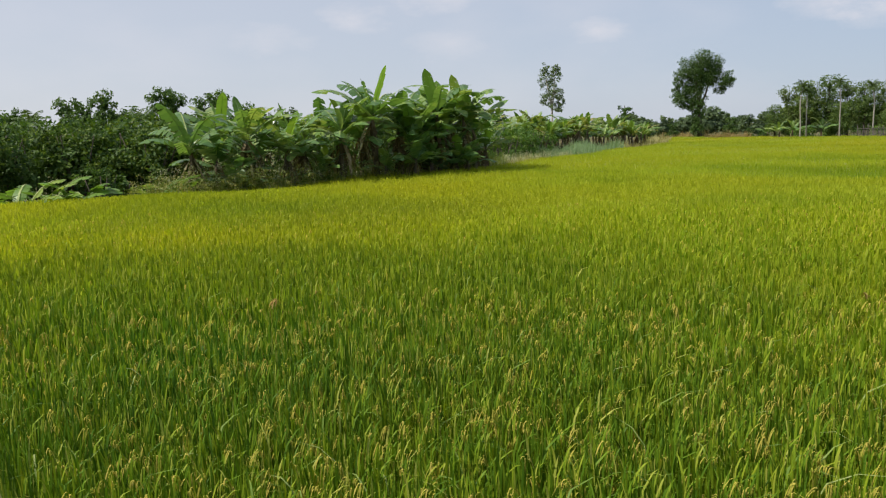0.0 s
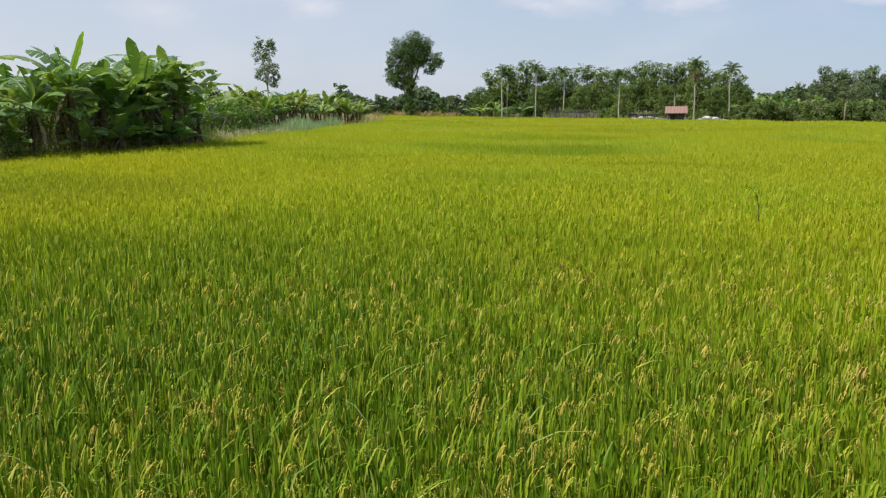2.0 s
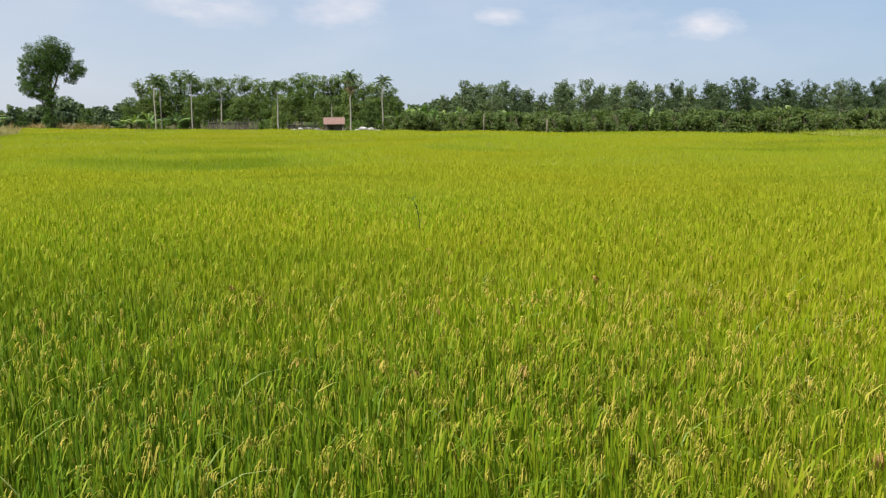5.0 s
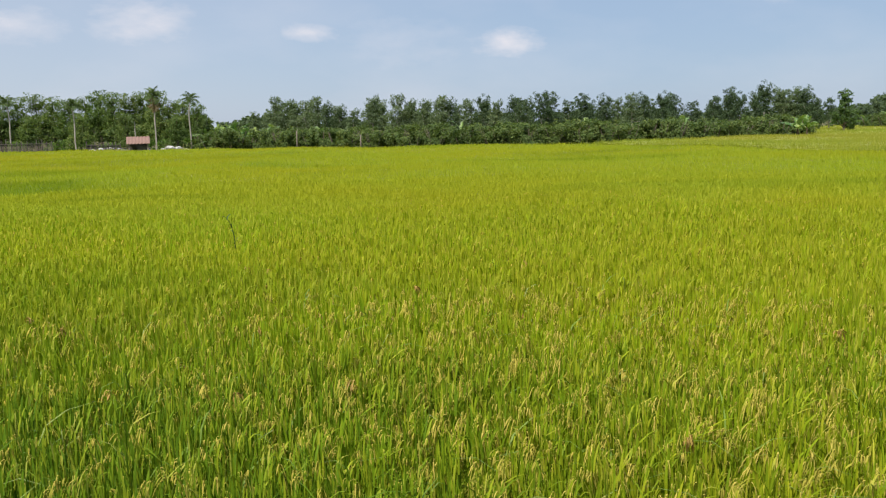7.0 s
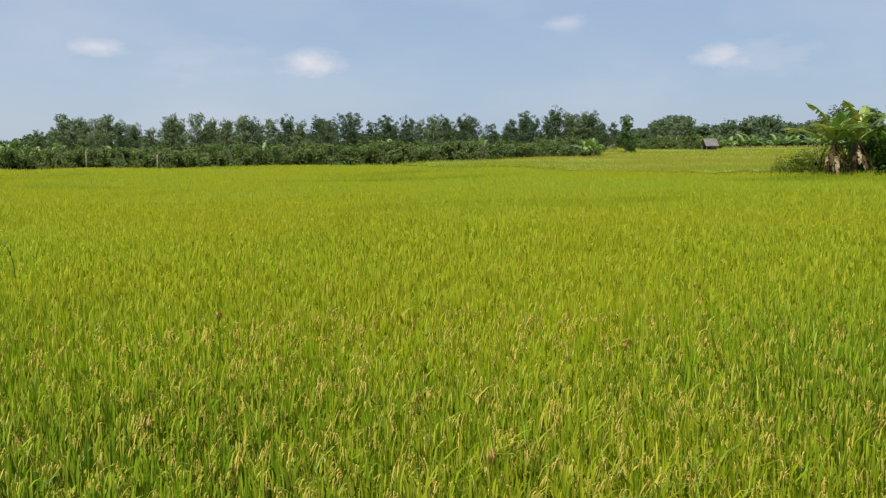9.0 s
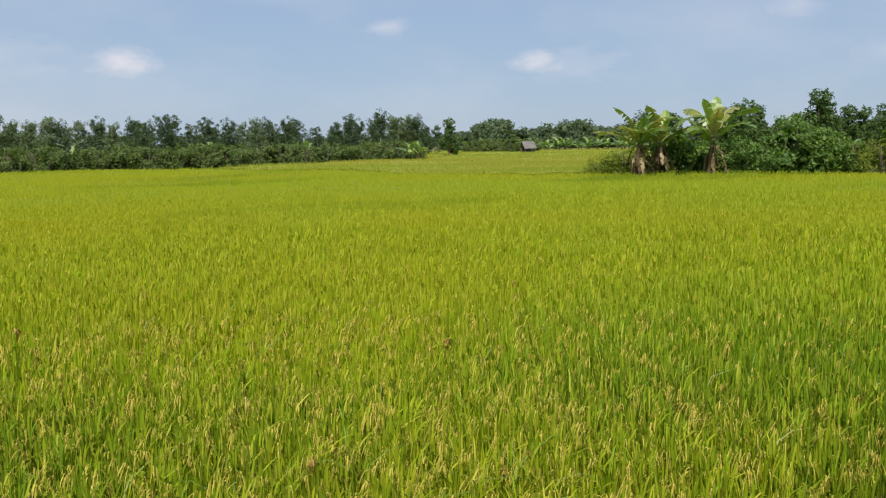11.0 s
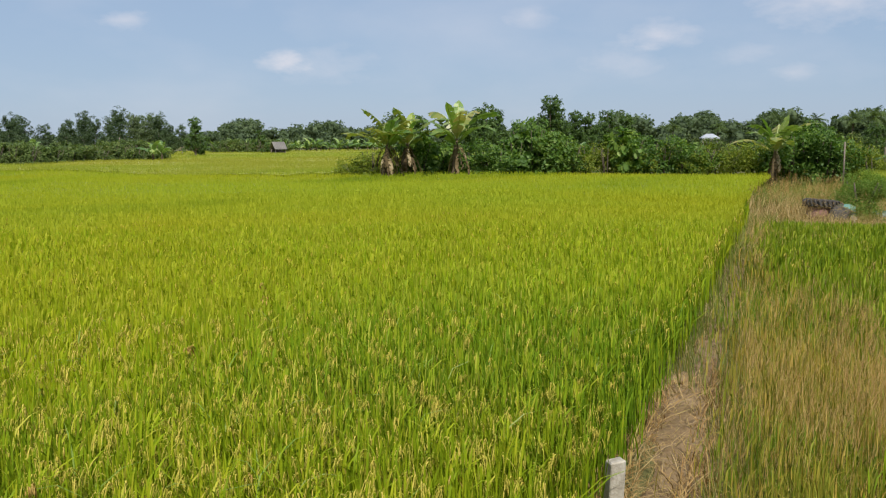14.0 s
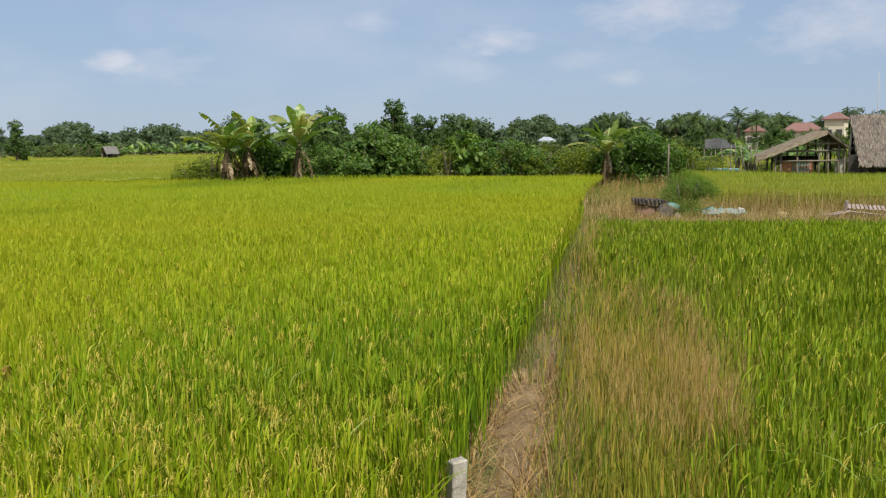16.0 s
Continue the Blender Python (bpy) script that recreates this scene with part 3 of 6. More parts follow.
def palm(seed, height, crown, fronds=10, girth=0.09, bend=9.0, name="areca_palm", label="slender areca palm with a pale straight trunk and dark feathery crown", bark=None, red=False):
    g = random.Random(seed)
    e = template(empty(name, label, "palm tree", "palms"))
    pts = [(0.02 * k * g.uniform(-1, 1), 0.02 * k * g.uniform(-1, 1), height * k / 6) for k in range(7)]
    part("trunk", tube(pts, [girth * (1.25 - 0.06 * k) for k in range(7)], 8), bark or M_PALE_BARK, e)
    top = Vector(pts[-1])
    part("crownshaft", tube([top - Vector((0, 0, 0.02)), top + Vector((0, 0, crown * 0.25))], [girth * 1.1, girth * 0.6], 8), M_HEDGE, e, "green leaf sheath")
    for i in range(fronds):
        bm = bmesh.new()
        frond_bm(bm, g, top + Vector((0, 0, crown * 0.2)), i * 2.4 + g.uniform(-0.3, 0.3), radians(84 - 95 * i / fronds + g.uniform(-14, 14)), crown * g.uniform(0.85, 1.1), crown * 0.42, bend)
        part("frond", bm, M_FROND, e)
    if red:
        part_mesh("dead_fronds", foliage_mesh("dead_fronds", [(0, 0, height - 0.5, 0.35, 0.35, 0.7)], 160, 0.5, seed, 0, 1.5, narrow=0.2), M_BANANA_DRY, e, "hanging reddish dead fronds")
    return e


# ---- trees and shrubs


def tree(seed, name, label, blobs, count, size, leaf, trunk_h, girth, bark=None, droop=0.3, fill=0.35, narrow=0.5, group="", limbs=6, category="tree", clumps=0):
    g = random.Random(seed)
    e = template(empty(name, label, category, group))
    bm = bmesh.new()
    tube_bm(bm, [(0, 0, -0.05), (0.03, 0.02, trunk_h * 0.5), (0.05 * trunk_h * g.uniform(-1, 1), 0.04 * trunk_h, trunk_h)], [girth * 1.3, girth, girth * 0.8], 8)
    for b in sorted(blobs, key=lambda q: -q[5])[:limbs]:
        start = Vector((0.0, 0.0, trunk_h * g.uniform(0.75, 1.0)))
        end = Vector((b[0], b[1], b[2]))
        midp = start.lerp(end, 0.5) + Vector((0, 0, -0.08 * (end - start).length))
        tube_bm(bm, [start, midp, end, end + Vector((0, 0, b[5] * 0.5))], [girth * 0.6, girth * 0.4, girth * 0.22, girth * 0.06], 6)
    part("trunk", bm, bark or M_BARK, e)
    part_mesh("crown", foliage_mesh("crown", blobs, int(count * 1.25), size, seed, 0.5, droop, fill, narrow * 1.5, clumps, simple=True), leaf, e)
    return e


def blob_crown(seed, h, r, low, k=7, squash=0.8):
    """Blobs of a crown of height h and radius r, hanging no lower than low."""
    g = random.Random(seed)
    out = []
    for i in range(k):
        t = (i + 0.5) / k
        z = low + (h - low) * (0.18 + 0.68 * t)
        rr = r * (0.95 - 0.55 * abs(t - 0.35)) * g.uniform(0.4, 0.62)
        off = r * 0.55 * (1.05 - t) * g.uniform(0.5, 1.1)
        a = i * 2.4 + g.uniform(-0.5, 0.5)
        out.append((math.cos(a) * off, math.sin(a) * off, z, rr, rr, rr * squash))
    out.append((0, 0, h - r * 0.32, r * 0.42, r * 0.42, r * 0.36))
    return out


def shrub(seed, name, label, h, r, count, size, leaf, group, narrow=0.5, k=8, droop=0.3, simple=False):
    g = random.Random(seed)
    e = template(empty(name, label, "shrub", group))
    bm = bmesh.new()
    for i in range(5):
        a = g.uniform(0, 6.28)
        tube_bm(bm, [(0.1 * math.cos(a), 0.1 * math.sin(a), -0.05), (0.3 * r * math.cos(a), 0.3 * r * math.sin(a), h * 0.4), (0.55 * r * math.cos(a), 0.55 * r * math.sin(a), h * 0.78)], [0.05, 0.035, 0.012], 5)
    part("branchwork", bm, M_BARK, e)
    blobs = [(g.uniform(-0.5, 0.5) * r, g.uniform(-0.5, 0.5) * r, h * (0.2 + 0.62 * (i / k)), r * g.uniform(0.42, 0.6), r * g.uniform(0.42, 0.6), h * g.uniform(0.16, 0.25)) for i in range(k)]
    part_mesh("foliage", foliage_mesh("foliage", blobs, count, size, seed, 0.5, droop, 0.3, narrow, simple=simple), leaf, e)
    return e

# ------------------------------------------------------------------ ground
PATH_A, PATH_B = Vector((2.3, 2.05)), Vector((22.6, 12.7))      # middle line of the footpath
PDIR = (PATH_B - PATH_A).normalized()
PSIDE = Vector((PDIR.y, -PDIR.x))                                # to the right of the path


def along(s, w):
    p = PATH_A + PDIR * s + PSIDE * w
    return p.x, p.y


def ground_height(x, y):
    s = (x - PATH_A.x) * PDIR.x + (y - PATH_A.y) * PDIR.y
    w = (x - PATH_A.x) * PSIDE.x + (y - PATH_A.y) * PSIDE.y
    dyke = 0.88 * min(1.0, max(0.0, (0.75 - y) / 0.6)) * min(1.0, max(0.0, (y + 5.5) / 1.2))
    bund = 0.27 * min(1.0, max(0.0, (0.55 - abs(w - 0.02)) / 0.3)) if 0 < s < 24 else 0.0
    yard = 0.25 * min(1.0, max(0.0, (s + 0.45 * w - 15.4) / 0.8)) * min(1.0, max(0.0, (27.5 - s) / 0.8)) if -0.6 < w < 16 else 0.0
    return max(dyke, bund, yard)


def build_ground():
    radii = [0.0] + list(np.arange(0.4, 28, 0.4)) + list(np.geomspace(28.5, 3600, 46))
    steps = 300
    verts, faces = [(0, 0, ground_height(0, 0))], []
    for r in radii[1:]:
        for k in range(steps):
            a = math.tau * k / steps
            x, y = r * math.sin(a), r * math.cos(a)
            bump = 0.02 * noise.noise((x * 1.7, y * 1.7, 0)) if r < 30 else 0
            verts.append((x, y, ground_height(x, y) + bump))
    for k in range(steps):
        faces.append((0, 1 + (k + 1) % steps, 1 + k))
    for i in range(len(radii) - 2):
        o, p = 1 + i * steps, 1 + (i + 1) * steps
        for k in range(steps):
            j = (k + 1) % steps
            faces.append((o + k, o + j, p + j, p + k))
    me = bpy.data.meshes.new("ground")
    me.from_pydata(verts, [], faces)
    me.update()
    tagged(part_mesh("ground", me, M_MUD), "brown field soil under the rice, raised into a dyke", "ground", kind="structure")


build_ground()


def build_path():
    """Trodden bare earth on the bund: narrow, uneven, winding a little."""
    verts, faces = [], []
    n, m = 240, 9
    for i in range(n + 1):
        s = 25.5 * i / n
        mid = 0.03 + 0.08 * math.sin(s * 0.9) + 0.05 * math.sin(s * 2.3 + 1)
        half = 0.23 + 0.04 * math.sin(s * 1.7) + 0.03 * math.sin(s * 4.1) - 0.07 * min(1, max(0, s - 4.5)) + (0.5 * max(0, s - 19) / 6)
        for j in range(m):
            w = mid + half * (2 * j / (m - 1) - 1)
            x, y = along(s, w)
            edge = abs(2 * j / (m - 1) - 1)
            z = 0.315 - 0.05 * edge ** 3 + 0.045 * noise.noise((x * 4, y * 4, 3)) + 0.028 * noise.noise((x * 13, y * 13, 5))
            verts.append((x, y, z))
    for i in range(n):
        for j in range(m - 1):
            a = i * m + j
            faces.append((a, a + 1, a + m + 1, a + m))
    me = bpy.data.meshes.new("footpath")
    me.from_pydata(verts, [], faces)
    me.update()
    tagged(part_mesh("path", me, M_SOIL), "narrow footpath of bare trodden brown earth on a bund", "path", kind="structure")


build_path()

# ------------------------------------------------------------------ rice
FIELD_MAIN = [(-25.2, 0.75), (-25.4, 7.8), (-26.5, 11.8), (-27.7, 16.8), (-28.2, 23.4), (-29.5, 26), (-31.8, 29.8), (-34.3, 34.4), (-36.8, 39.4), (-41, 46.6), (-44.2, 53.6), (-53, 69), (-70, 92), (-49, 86), (-31, 77.5), (-18, 74.5),
              (-8, 70), (4, 64.5), (11, 61.5), (21, 35), (23.6, 32.6), (31.6, 25.6), (36.6, 20), along(21.5, -0.36), along(13, -0.3), along(6, -0.3), along(4.5, -0.4), along(1, -0.42), along(-1.0, -0.5), (1.2, 0.75)]
FIELD_RIGHT = [along(0.6, 1.3), along(3, 1.6), along(5, 1.6), along(6.4, 1.2), along(8, 0.75), along(10.5, 0.5), along(13, 0.35), along(14.6, 0.4), (15.4, 7.7), (18.7, 4.0), (20.2, 0.75), (3.6, 0.75)]
WEEDY = [along(0.2, 0.6), along(4.4, 0.52), along(5.4, 0.3), along(13, 0.26), along(14.4, 0.5), along(11, 0.8), along(8.6, 1.2), along(7, 1.9), along(5.2, 2.5), along(3, 2.5), along(0.6, 1.9)]
FIELD_BACK = [polar(-66.6, 29.5), polar(-70.0, 28.6), (30.2, 1.0), (50, 3), (47.5, 12.2), (41, 16), polar(-66.0, 42.0)]
FIELD_FAR = [(10.6, 60.6), (20.3, 34.4), (23.3, 32.3), (40, 48), (64, 66), (84, 84), (62, 116), (42, 118), (31.6, 74)]


def rice_object(name, meshes, material, label):
    """Joins ribbon meshes into one crop."""
    bm = bmesh.new()
    for me in meshes:
        bm.from_mesh(me)
        bpy.data.meshes.remove(me)
    me = bpy.data.meshes.new(name)
    bm.to_mesh(me)
    bm.free()
    return tagged(part_mesh(name, me, material), label, "rice", kind="stuff")


def crop(poly, zones, tall=0.0, foot=None, ragged=0.0):
    """Leaves of the crop. Zones: distances, leaves to the square metre, fall-off, its reference, levels, length of leaf, width, growth of width."""
    out = []
    for r0, r1, dens, power, ref, levels, long, wide, grow in zones:
        x, y, r = scatter(poly, r0, r1, dens, power, ref)
        n = len(x)
        if not n:
            continue
        x, y = x + rng.normal(0, 1, n) * ragged, y + rng.normal(0, 1, n) * ragged
        # tillers drawn together into loose tufts near by
        pull = np.clip((14 - r) / 8, 0, 1) * 0.55
        cell = 0.17
        cx, cy = (np.floor(x / cell) + 0.5) * cell, (np.floor(y / cell) + 0.5) * cell
        jx = 0.06 * np.sin(cx * 91.7 + cy * 47.3)
        jy = 0.06 * np.sin(cx * 37.1 - cy * 71.9)
        x, y = x + (cx + jx - x) * pull * rng.random(n), y + (cy + jy - y) * pull * rng.random(n)
        tuft = 0.05 * np.sin(cx * 53.1 + cy * 29.7) * np.clip((20 - r) / 10, 0, 1)
        top = 0.99 - np.interp(r, (3, 9, 20, 40), (0.38, 0.30, 0.15, 0.09)) * rng.random(n) ** 1.1 + tall + wave(x, y) + tuft
        h = long * (0.7 + 0.6 * rng.random(n))
        if foot is not None:
            h = np.maximum(top - foot, 0.2)
        w = wide * np.maximum(r / max(r0, 5), 1) ** grow * (0.65 + 0.6 * rng.random(n))
        lean = np.abs(rng.normal(0.12, 0.2, n)) + (rng.random(n) < 0.06) * (0.25 + 0.5 * rng.random(n))
        lean = lean if foot is None else lean * 0.8
        droop = np.clip(rng.normal(0.02, 0.06, n), 0, 0.3) + (lean > 0.4) * 0.3
        root = np.stack([x, y, top - h], -1)
        out.append(blades_mesh("ribbons", root, h / (1 - droop * 0.6), w, rng.random(n) * 6.283, lean, droop, levels, (0.75, 1.0, 0.72)))
    return out


FULL, HALF, TIP = (0.0, 0.45, 0.8), (0.0, 0.6), (0.0,)
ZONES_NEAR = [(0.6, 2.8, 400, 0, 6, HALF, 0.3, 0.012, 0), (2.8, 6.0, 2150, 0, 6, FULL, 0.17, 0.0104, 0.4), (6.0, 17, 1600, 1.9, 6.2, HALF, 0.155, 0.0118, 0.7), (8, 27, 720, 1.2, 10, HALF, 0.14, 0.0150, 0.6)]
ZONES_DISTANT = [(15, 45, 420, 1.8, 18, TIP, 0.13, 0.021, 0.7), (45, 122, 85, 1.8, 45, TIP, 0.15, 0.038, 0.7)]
rice_object("rice_crop", crop(FIELD_MAIN, ZONES_NEAR[2:3]), M_RICE_MID_LIT, "ripening yellow-green rice crop in the middle of the paddy")
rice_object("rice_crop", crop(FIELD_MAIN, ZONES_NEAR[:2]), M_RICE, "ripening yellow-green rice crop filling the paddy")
rice_object("rice_crop", crop(FIELD_MAIN, ZONES_NEAR[3:] + ZONES_DISTANT), M_RICE_HAZED, "even yellow-green rice crop in the far paddy")
rice_object("rice_crop", crop(FIELD_RIGHT, ZONES_NEAR[:3] + [(12, 30, 900, 1.6, 12, HALF, 0.16, 0.015, 0.8)], 0.0, None, 0.14), M_RICE_GREEN, "deep green rice crop beside the footpath")
rice_object("rice_crop", crop(FIELD_BACK, [(20, 60, 420, 1.8, 22, TIP, 0.2, 0.022, 0.7)], -0.02), M_RICE_FAR, "light green rice crop in front of the sheds")
rice_object("rice_crop", crop(FIELD_FAR, [(30, 150, 150, 1.8, 40, TIP, 0.3, 0.03, 0.7)], 0.12), M_RICE_FAR, "taller pale green rice crop behind a bund")
rice_object("weedy_rice", crop(WEEDY, [(2.2, 7, 1900, 0, 6, HALF, 0.15, 0.0068, 0.4), (7, 17, 1200, 1.2, 7, HALF, 0.15, 0.0085, 0.6)], -0.14, None, 0.18), M_WEEDY, "half-dried rice mixed with rusty straw grass beside the footpath")
EDGE_STRIP = [along(-1.0, -0.95), along(22, -0.85), along(22, -0.28), along(6, -0.2), along(4.6, -0.23), along(-1.0, -0.22)]
rice_object("rice_edge", crop(EDGE_STRIP, [(2.2, 9, 1100, 0, 6, FULL, 0.5, 0.0095, 0.4), (9, 25, 800, 1.2, 9, HALF, 0.5, 0.013, 0.6)], -0.05, 0.45, 0.05), M_RICE, "upright outer stalks of the ripening crop beside the footpath")


def canopy(name, poly, level, step, material, label, lift=0.40):
    """Closed lower leaves of the crop, under the blades."""
    xs, ys = [p[0] for p in poly], [p[1] for p in poly]
    nx, ny = int((max(xs) - min(xs)) / step) + 2, int((max(ys) - min(ys)) / step) + 2
    gx, gy = np.meshgrid(min(xs) + np.arange(nx) * step, min(ys) + np.arange(ny) * step, indexing="ij")
    r = np.hypot(gx, gy)
    z = level + wave(gx, gy) + np.clip((r - 4) / 13, 0, 1) ** 0.65 * lift + rng.normal(0, 1, gx.shape) * np.interp(r, (6, 16), (0.05, 0.012))
    v = np.stack([gx, gy, z], -1).reshape(-1, 3)
    ok = inside(poly, gx.ravel(), gy.ravel())
    i, j = np.meshgrid(np.arange(nx - 1), np.arange(ny - 1), indexing="ij")
    a = (i * ny + j).ravel()
    q = np.stack([a, a + ny, a + ny + 1, a + 1], -1)
    q = q[ok[q].all(1)]
    used, inv = np.unique(q, return_inverse=True)
    me = np_mesh(name, v[used], inv.ravel(), np.full(len(q), 4))
    tagged(part_mesh(name, me, material), label, "rice", kind="stuff")


canopy("rice_undergrowth", FIELD_MAIN, 0.34, 0.45, M_RICE_HAZED, "dense lower leaves of the ripening rice", 0.47)
canopy("rice_undergrowth", WEEDY, 0.24, 0.3, M_WEEDY, "dense lower leaves of the half-dried rice", 0.2)
canopy("rice_undergrowth", FIELD_RIGHT, 0.24, 0.3, M_RICE_GREEN, "dense lower leaves of the green rice", 0.3)
canopy("rice_undergrowth", FIELD_BACK, 0.24, 0.45, M_RICE_FAR, "dense lower leaves of the rice by the sheds", 0.52)
canopy("rice_undergrowth", FIELD_FAR, 0.30, 0.8, M_RICE_FAR, "dense lower leaves of the taller rice", 0.6)


BEADS, GRAINS = (0.0, 0.16, 0.32, 0.48, 0.64, 0.82), (0.25, 1.0, 0.45, 1.1, 0.45, 0.95)


def panicles(poly, dens, r0, r1, strands, levels, profile, material, label, wide=0.0068, fall=1.2, low=0.0, bare=0.2):
    """Ears: each a few strands of beaded grain that arch over and hang."""
    x, y, r = scatter(poly, r0, r1, dens, fall, max(r0, 4.5))
    clump = 0.5 + 0.5 * np.sin(x * 1.9 + 1.7 * np.sin(y * 1.3)) * np.sin(y * 2.3 + x * 0.4)
    green = np.clip((np.minimum(np.hypot(x + 6, y - 2.5), np.hypot(x - 5, y - 4.6) + 4) - 3.5) / 6, 0.25, 1)
    keep = rng.random(len(x)) < (bare + (1 - bare) * clump) * green
    x, y, r = np.repeat(x[keep], strands), np.repeat(y[keep], strands), np.repeat(r[keep], strands)
    n = len(x)
    a = np.repeat(rng.random(n // strands) * 6.283, strands) + rng.normal(0, 0.45, n)
    top = np.repeat(0.95 - 0.22 * rng.random(n // strands) ** 1.3, strands) + wave(x, y) - 0.03 * rng.random(n) - low
    root = np.stack([x + rng.normal(0, 0.01, n), y + rng.normal(0, 0.01, n), top], -1)
    h = (0.065 + 0.06 * rng.random(n)) * np.maximum(r / 6, 1) ** 0.3
    w = wide * np.maximum(r / 6, 1) ** 0.75 * (0.7 + 0.6 * rng.random(n))
    me = blades_mesh("rice_panicles", root, h, w, a, 0.35 + 0.45 * rng.random(n), 1.1 + 0.9 * rng.random(n), levels, profile)
    tagged(part_mesh("rice_panicles", me, material), label, "rice ears", kind="stuff")


panicles(FIELD_MAIN, 430, 2.8, 8.5, 4, BEADS, GRAINS, M_PANICLE, "drooping yellow ears of ripening rice grain", 0.0063, 1.6, 0.01, 0.5)
panicles(FIELD_MAIN, 300, 5.5, 20, 2, (0.0, 0.5), (0.6, 1.0), M_EAR, "drooping yellow ears of ripening rice grain", 0.0056, 1.6, 0.05, 0.45)
panicles(FIELD_RIGHT, 170, 2.8, 7.0, 4, BEADS, GRAINS, M_PANICLE, "drooping pale rice ears in the green crop", 0.0062, low=0.03)
panicles(FIELD_RIGHT, 70, 7.0, 16, 2, (0.0, 0.5), (0.6, 1.0), M_PANICLE, "a few drooping pale rice ears", 0.0062, 1.6, 0.03)
panicles(EDGE_STRIP, 420, 2.5, 8.0, 5, BEADS, GRAINS, M_PANICLE, "heavy yellow ears hanging over the footpath", low=0.12, bare=0.7)
panicles(EDGE_STRIP, 260, 8.0, 22, 3, (0.0, 0.4, 0.75), (0.5, 1.0, 0.8), M_PANICLE, "heavy yellow ears hanging over the footpath", low=0.12, bare=0.7)
panicles(FIELD_MAIN, 1.2, 2.8, 11, 8, BEADS, GRAINS, M_WITHERED, "withered orange-brown ears here and there in the crop", 0.010, 0.5)


def grass(name, poly, n, hmin, hmax, material, label, width=0.006, z0=0.0, lean=0.3, category="grass", levels=(0.0, 0.4, 0.75)):
    xs, ys = [p[0] for p in poly], [p[1] for p in poly]
    x, y = min(xs) + rng.random(n * 3) * (max(xs) - min(xs)), min(ys) + rng.random(n * 3) * (max(ys) - min(ys))
    k = inside(poly, x, y)
    x, y = x[k][:n], y[k][:n]
    n = len(x)
    if width >= 0.010:
        levels = (0.0, 0.5)
    tuft = 0.55 + 0.45 * np.sin(x * 2.1 + np.sin(y * 3.3)) * np.sin(y * 1.7 + 2)
    h = (hmin + (hmax - hmin) * rng.random(n)) * (0.55 + 0.6 * np.clip(tuft, 0, 1))
    z = np.array([ground_height(a, b) for a, b in zip(x, y)]) - 0.02 + z0
    le = np.abs(rng.normal(lean, lean * 0.6, n))
    me = blades_mesh(name, np.stack([x, y, z], -1), h, width * (0.7 + 0.6 * rng.random(n)), rng.random(n) * 6.283, le, np.clip(rng.normal(0.15, 0.12, n), 0, 0.5), levels)
    return tagged(part_mesh(name, me, material), label, category, kind="stuff")


def seed_heads(poly, n, z0, z1, size, material, label, heads=40, spread=0.12):
    """Loose airy heads of fine seed over the grass."""
    xs, ys = [p[0] for p in poly], [p[1] for p in poly]
    x, y = min(xs) + rng.random(n) * (max(xs) - min(xs)), min(ys) + rng.random(n) * (max(ys) - min(ys))
    k = inside(poly, x, y)
    x, y = x[k], y[k]
    base = np.stack([x, y, z0 + (z1 - z0) * rng.random(len(x)) + np.array([ground_height(a, b) for a, b in zip(x, y)])], -1)
    p = np.repeat(base, heads, 0)
    m = len(p)
    p = p + rng.normal(0, spread, (m, 3)) * np.array([0.5, 0.5, 1.0])
    v = (p[:, None, :] + rng.normal(0, 1, (m, 3, 3)) * size * np.array([0.6, 0.6, 1.2])).reshape(-1, 3)
    me = np_mesh("seed_heads", v, np.arange(3 * m), np.full(m, 3))
    tagged(part_mesh("seed_heads", me, material), label, "grass", kind="stuff")


def plumes(poly, n, z0, z1, material, label, strands=16, long=0.13, wide=0.003):
    """Airy seed plumes: fine upright strands round a stalk above the grass."""
    xs, ys = [p[0] for p in poly], [p[1] for p in poly]
    x, y = min(xs) + rng.random(n) * (max(xs) - min(xs)), min(ys) + rng.random(n) * (max(ys) - min(ys))
    drift = 0.5 + 0.5 * np.sin(x * 1.6 + 2.1 * np.sin(y * 0.9)) * np.sin(y * 1.9 + 0.7)
    k = inside(poly, x, y) & (rng.random(n) < 0.08 + 0.92 * drift ** 1.3)
    x, y = x[k], y[k]
    z = z0 + (z1 - z0) * rng.random(len(x)) + np.array([ground_height(a, b) for a, b in zip(x, y)])
    p = np.repeat(np.stack([x, y, z], -1), strands, 0)
    m = len(p)
    r = np.hypot(p[:, 0], p[:, 1])
    p = p + rng.normal(0, 1, (m, 3)) * np.array([0.035, 0.035, 0.08])
    w = wide * np.maximum(r / 5, 1) ** 0.7 * (0.6 + 0.8 * rng.random(m))
    me = blades_mesh("seed_plumes", p, long * (0.5 + rng.random(m)), w, rng.random(m) * 6.283, np.abs(rng.normal(0.4, 0.3, m)), 0.3 * rng.random(m), (0.0,))
    tagged(part_mesh("seed_plumes", me, material), label, "grass", kind="stuff")


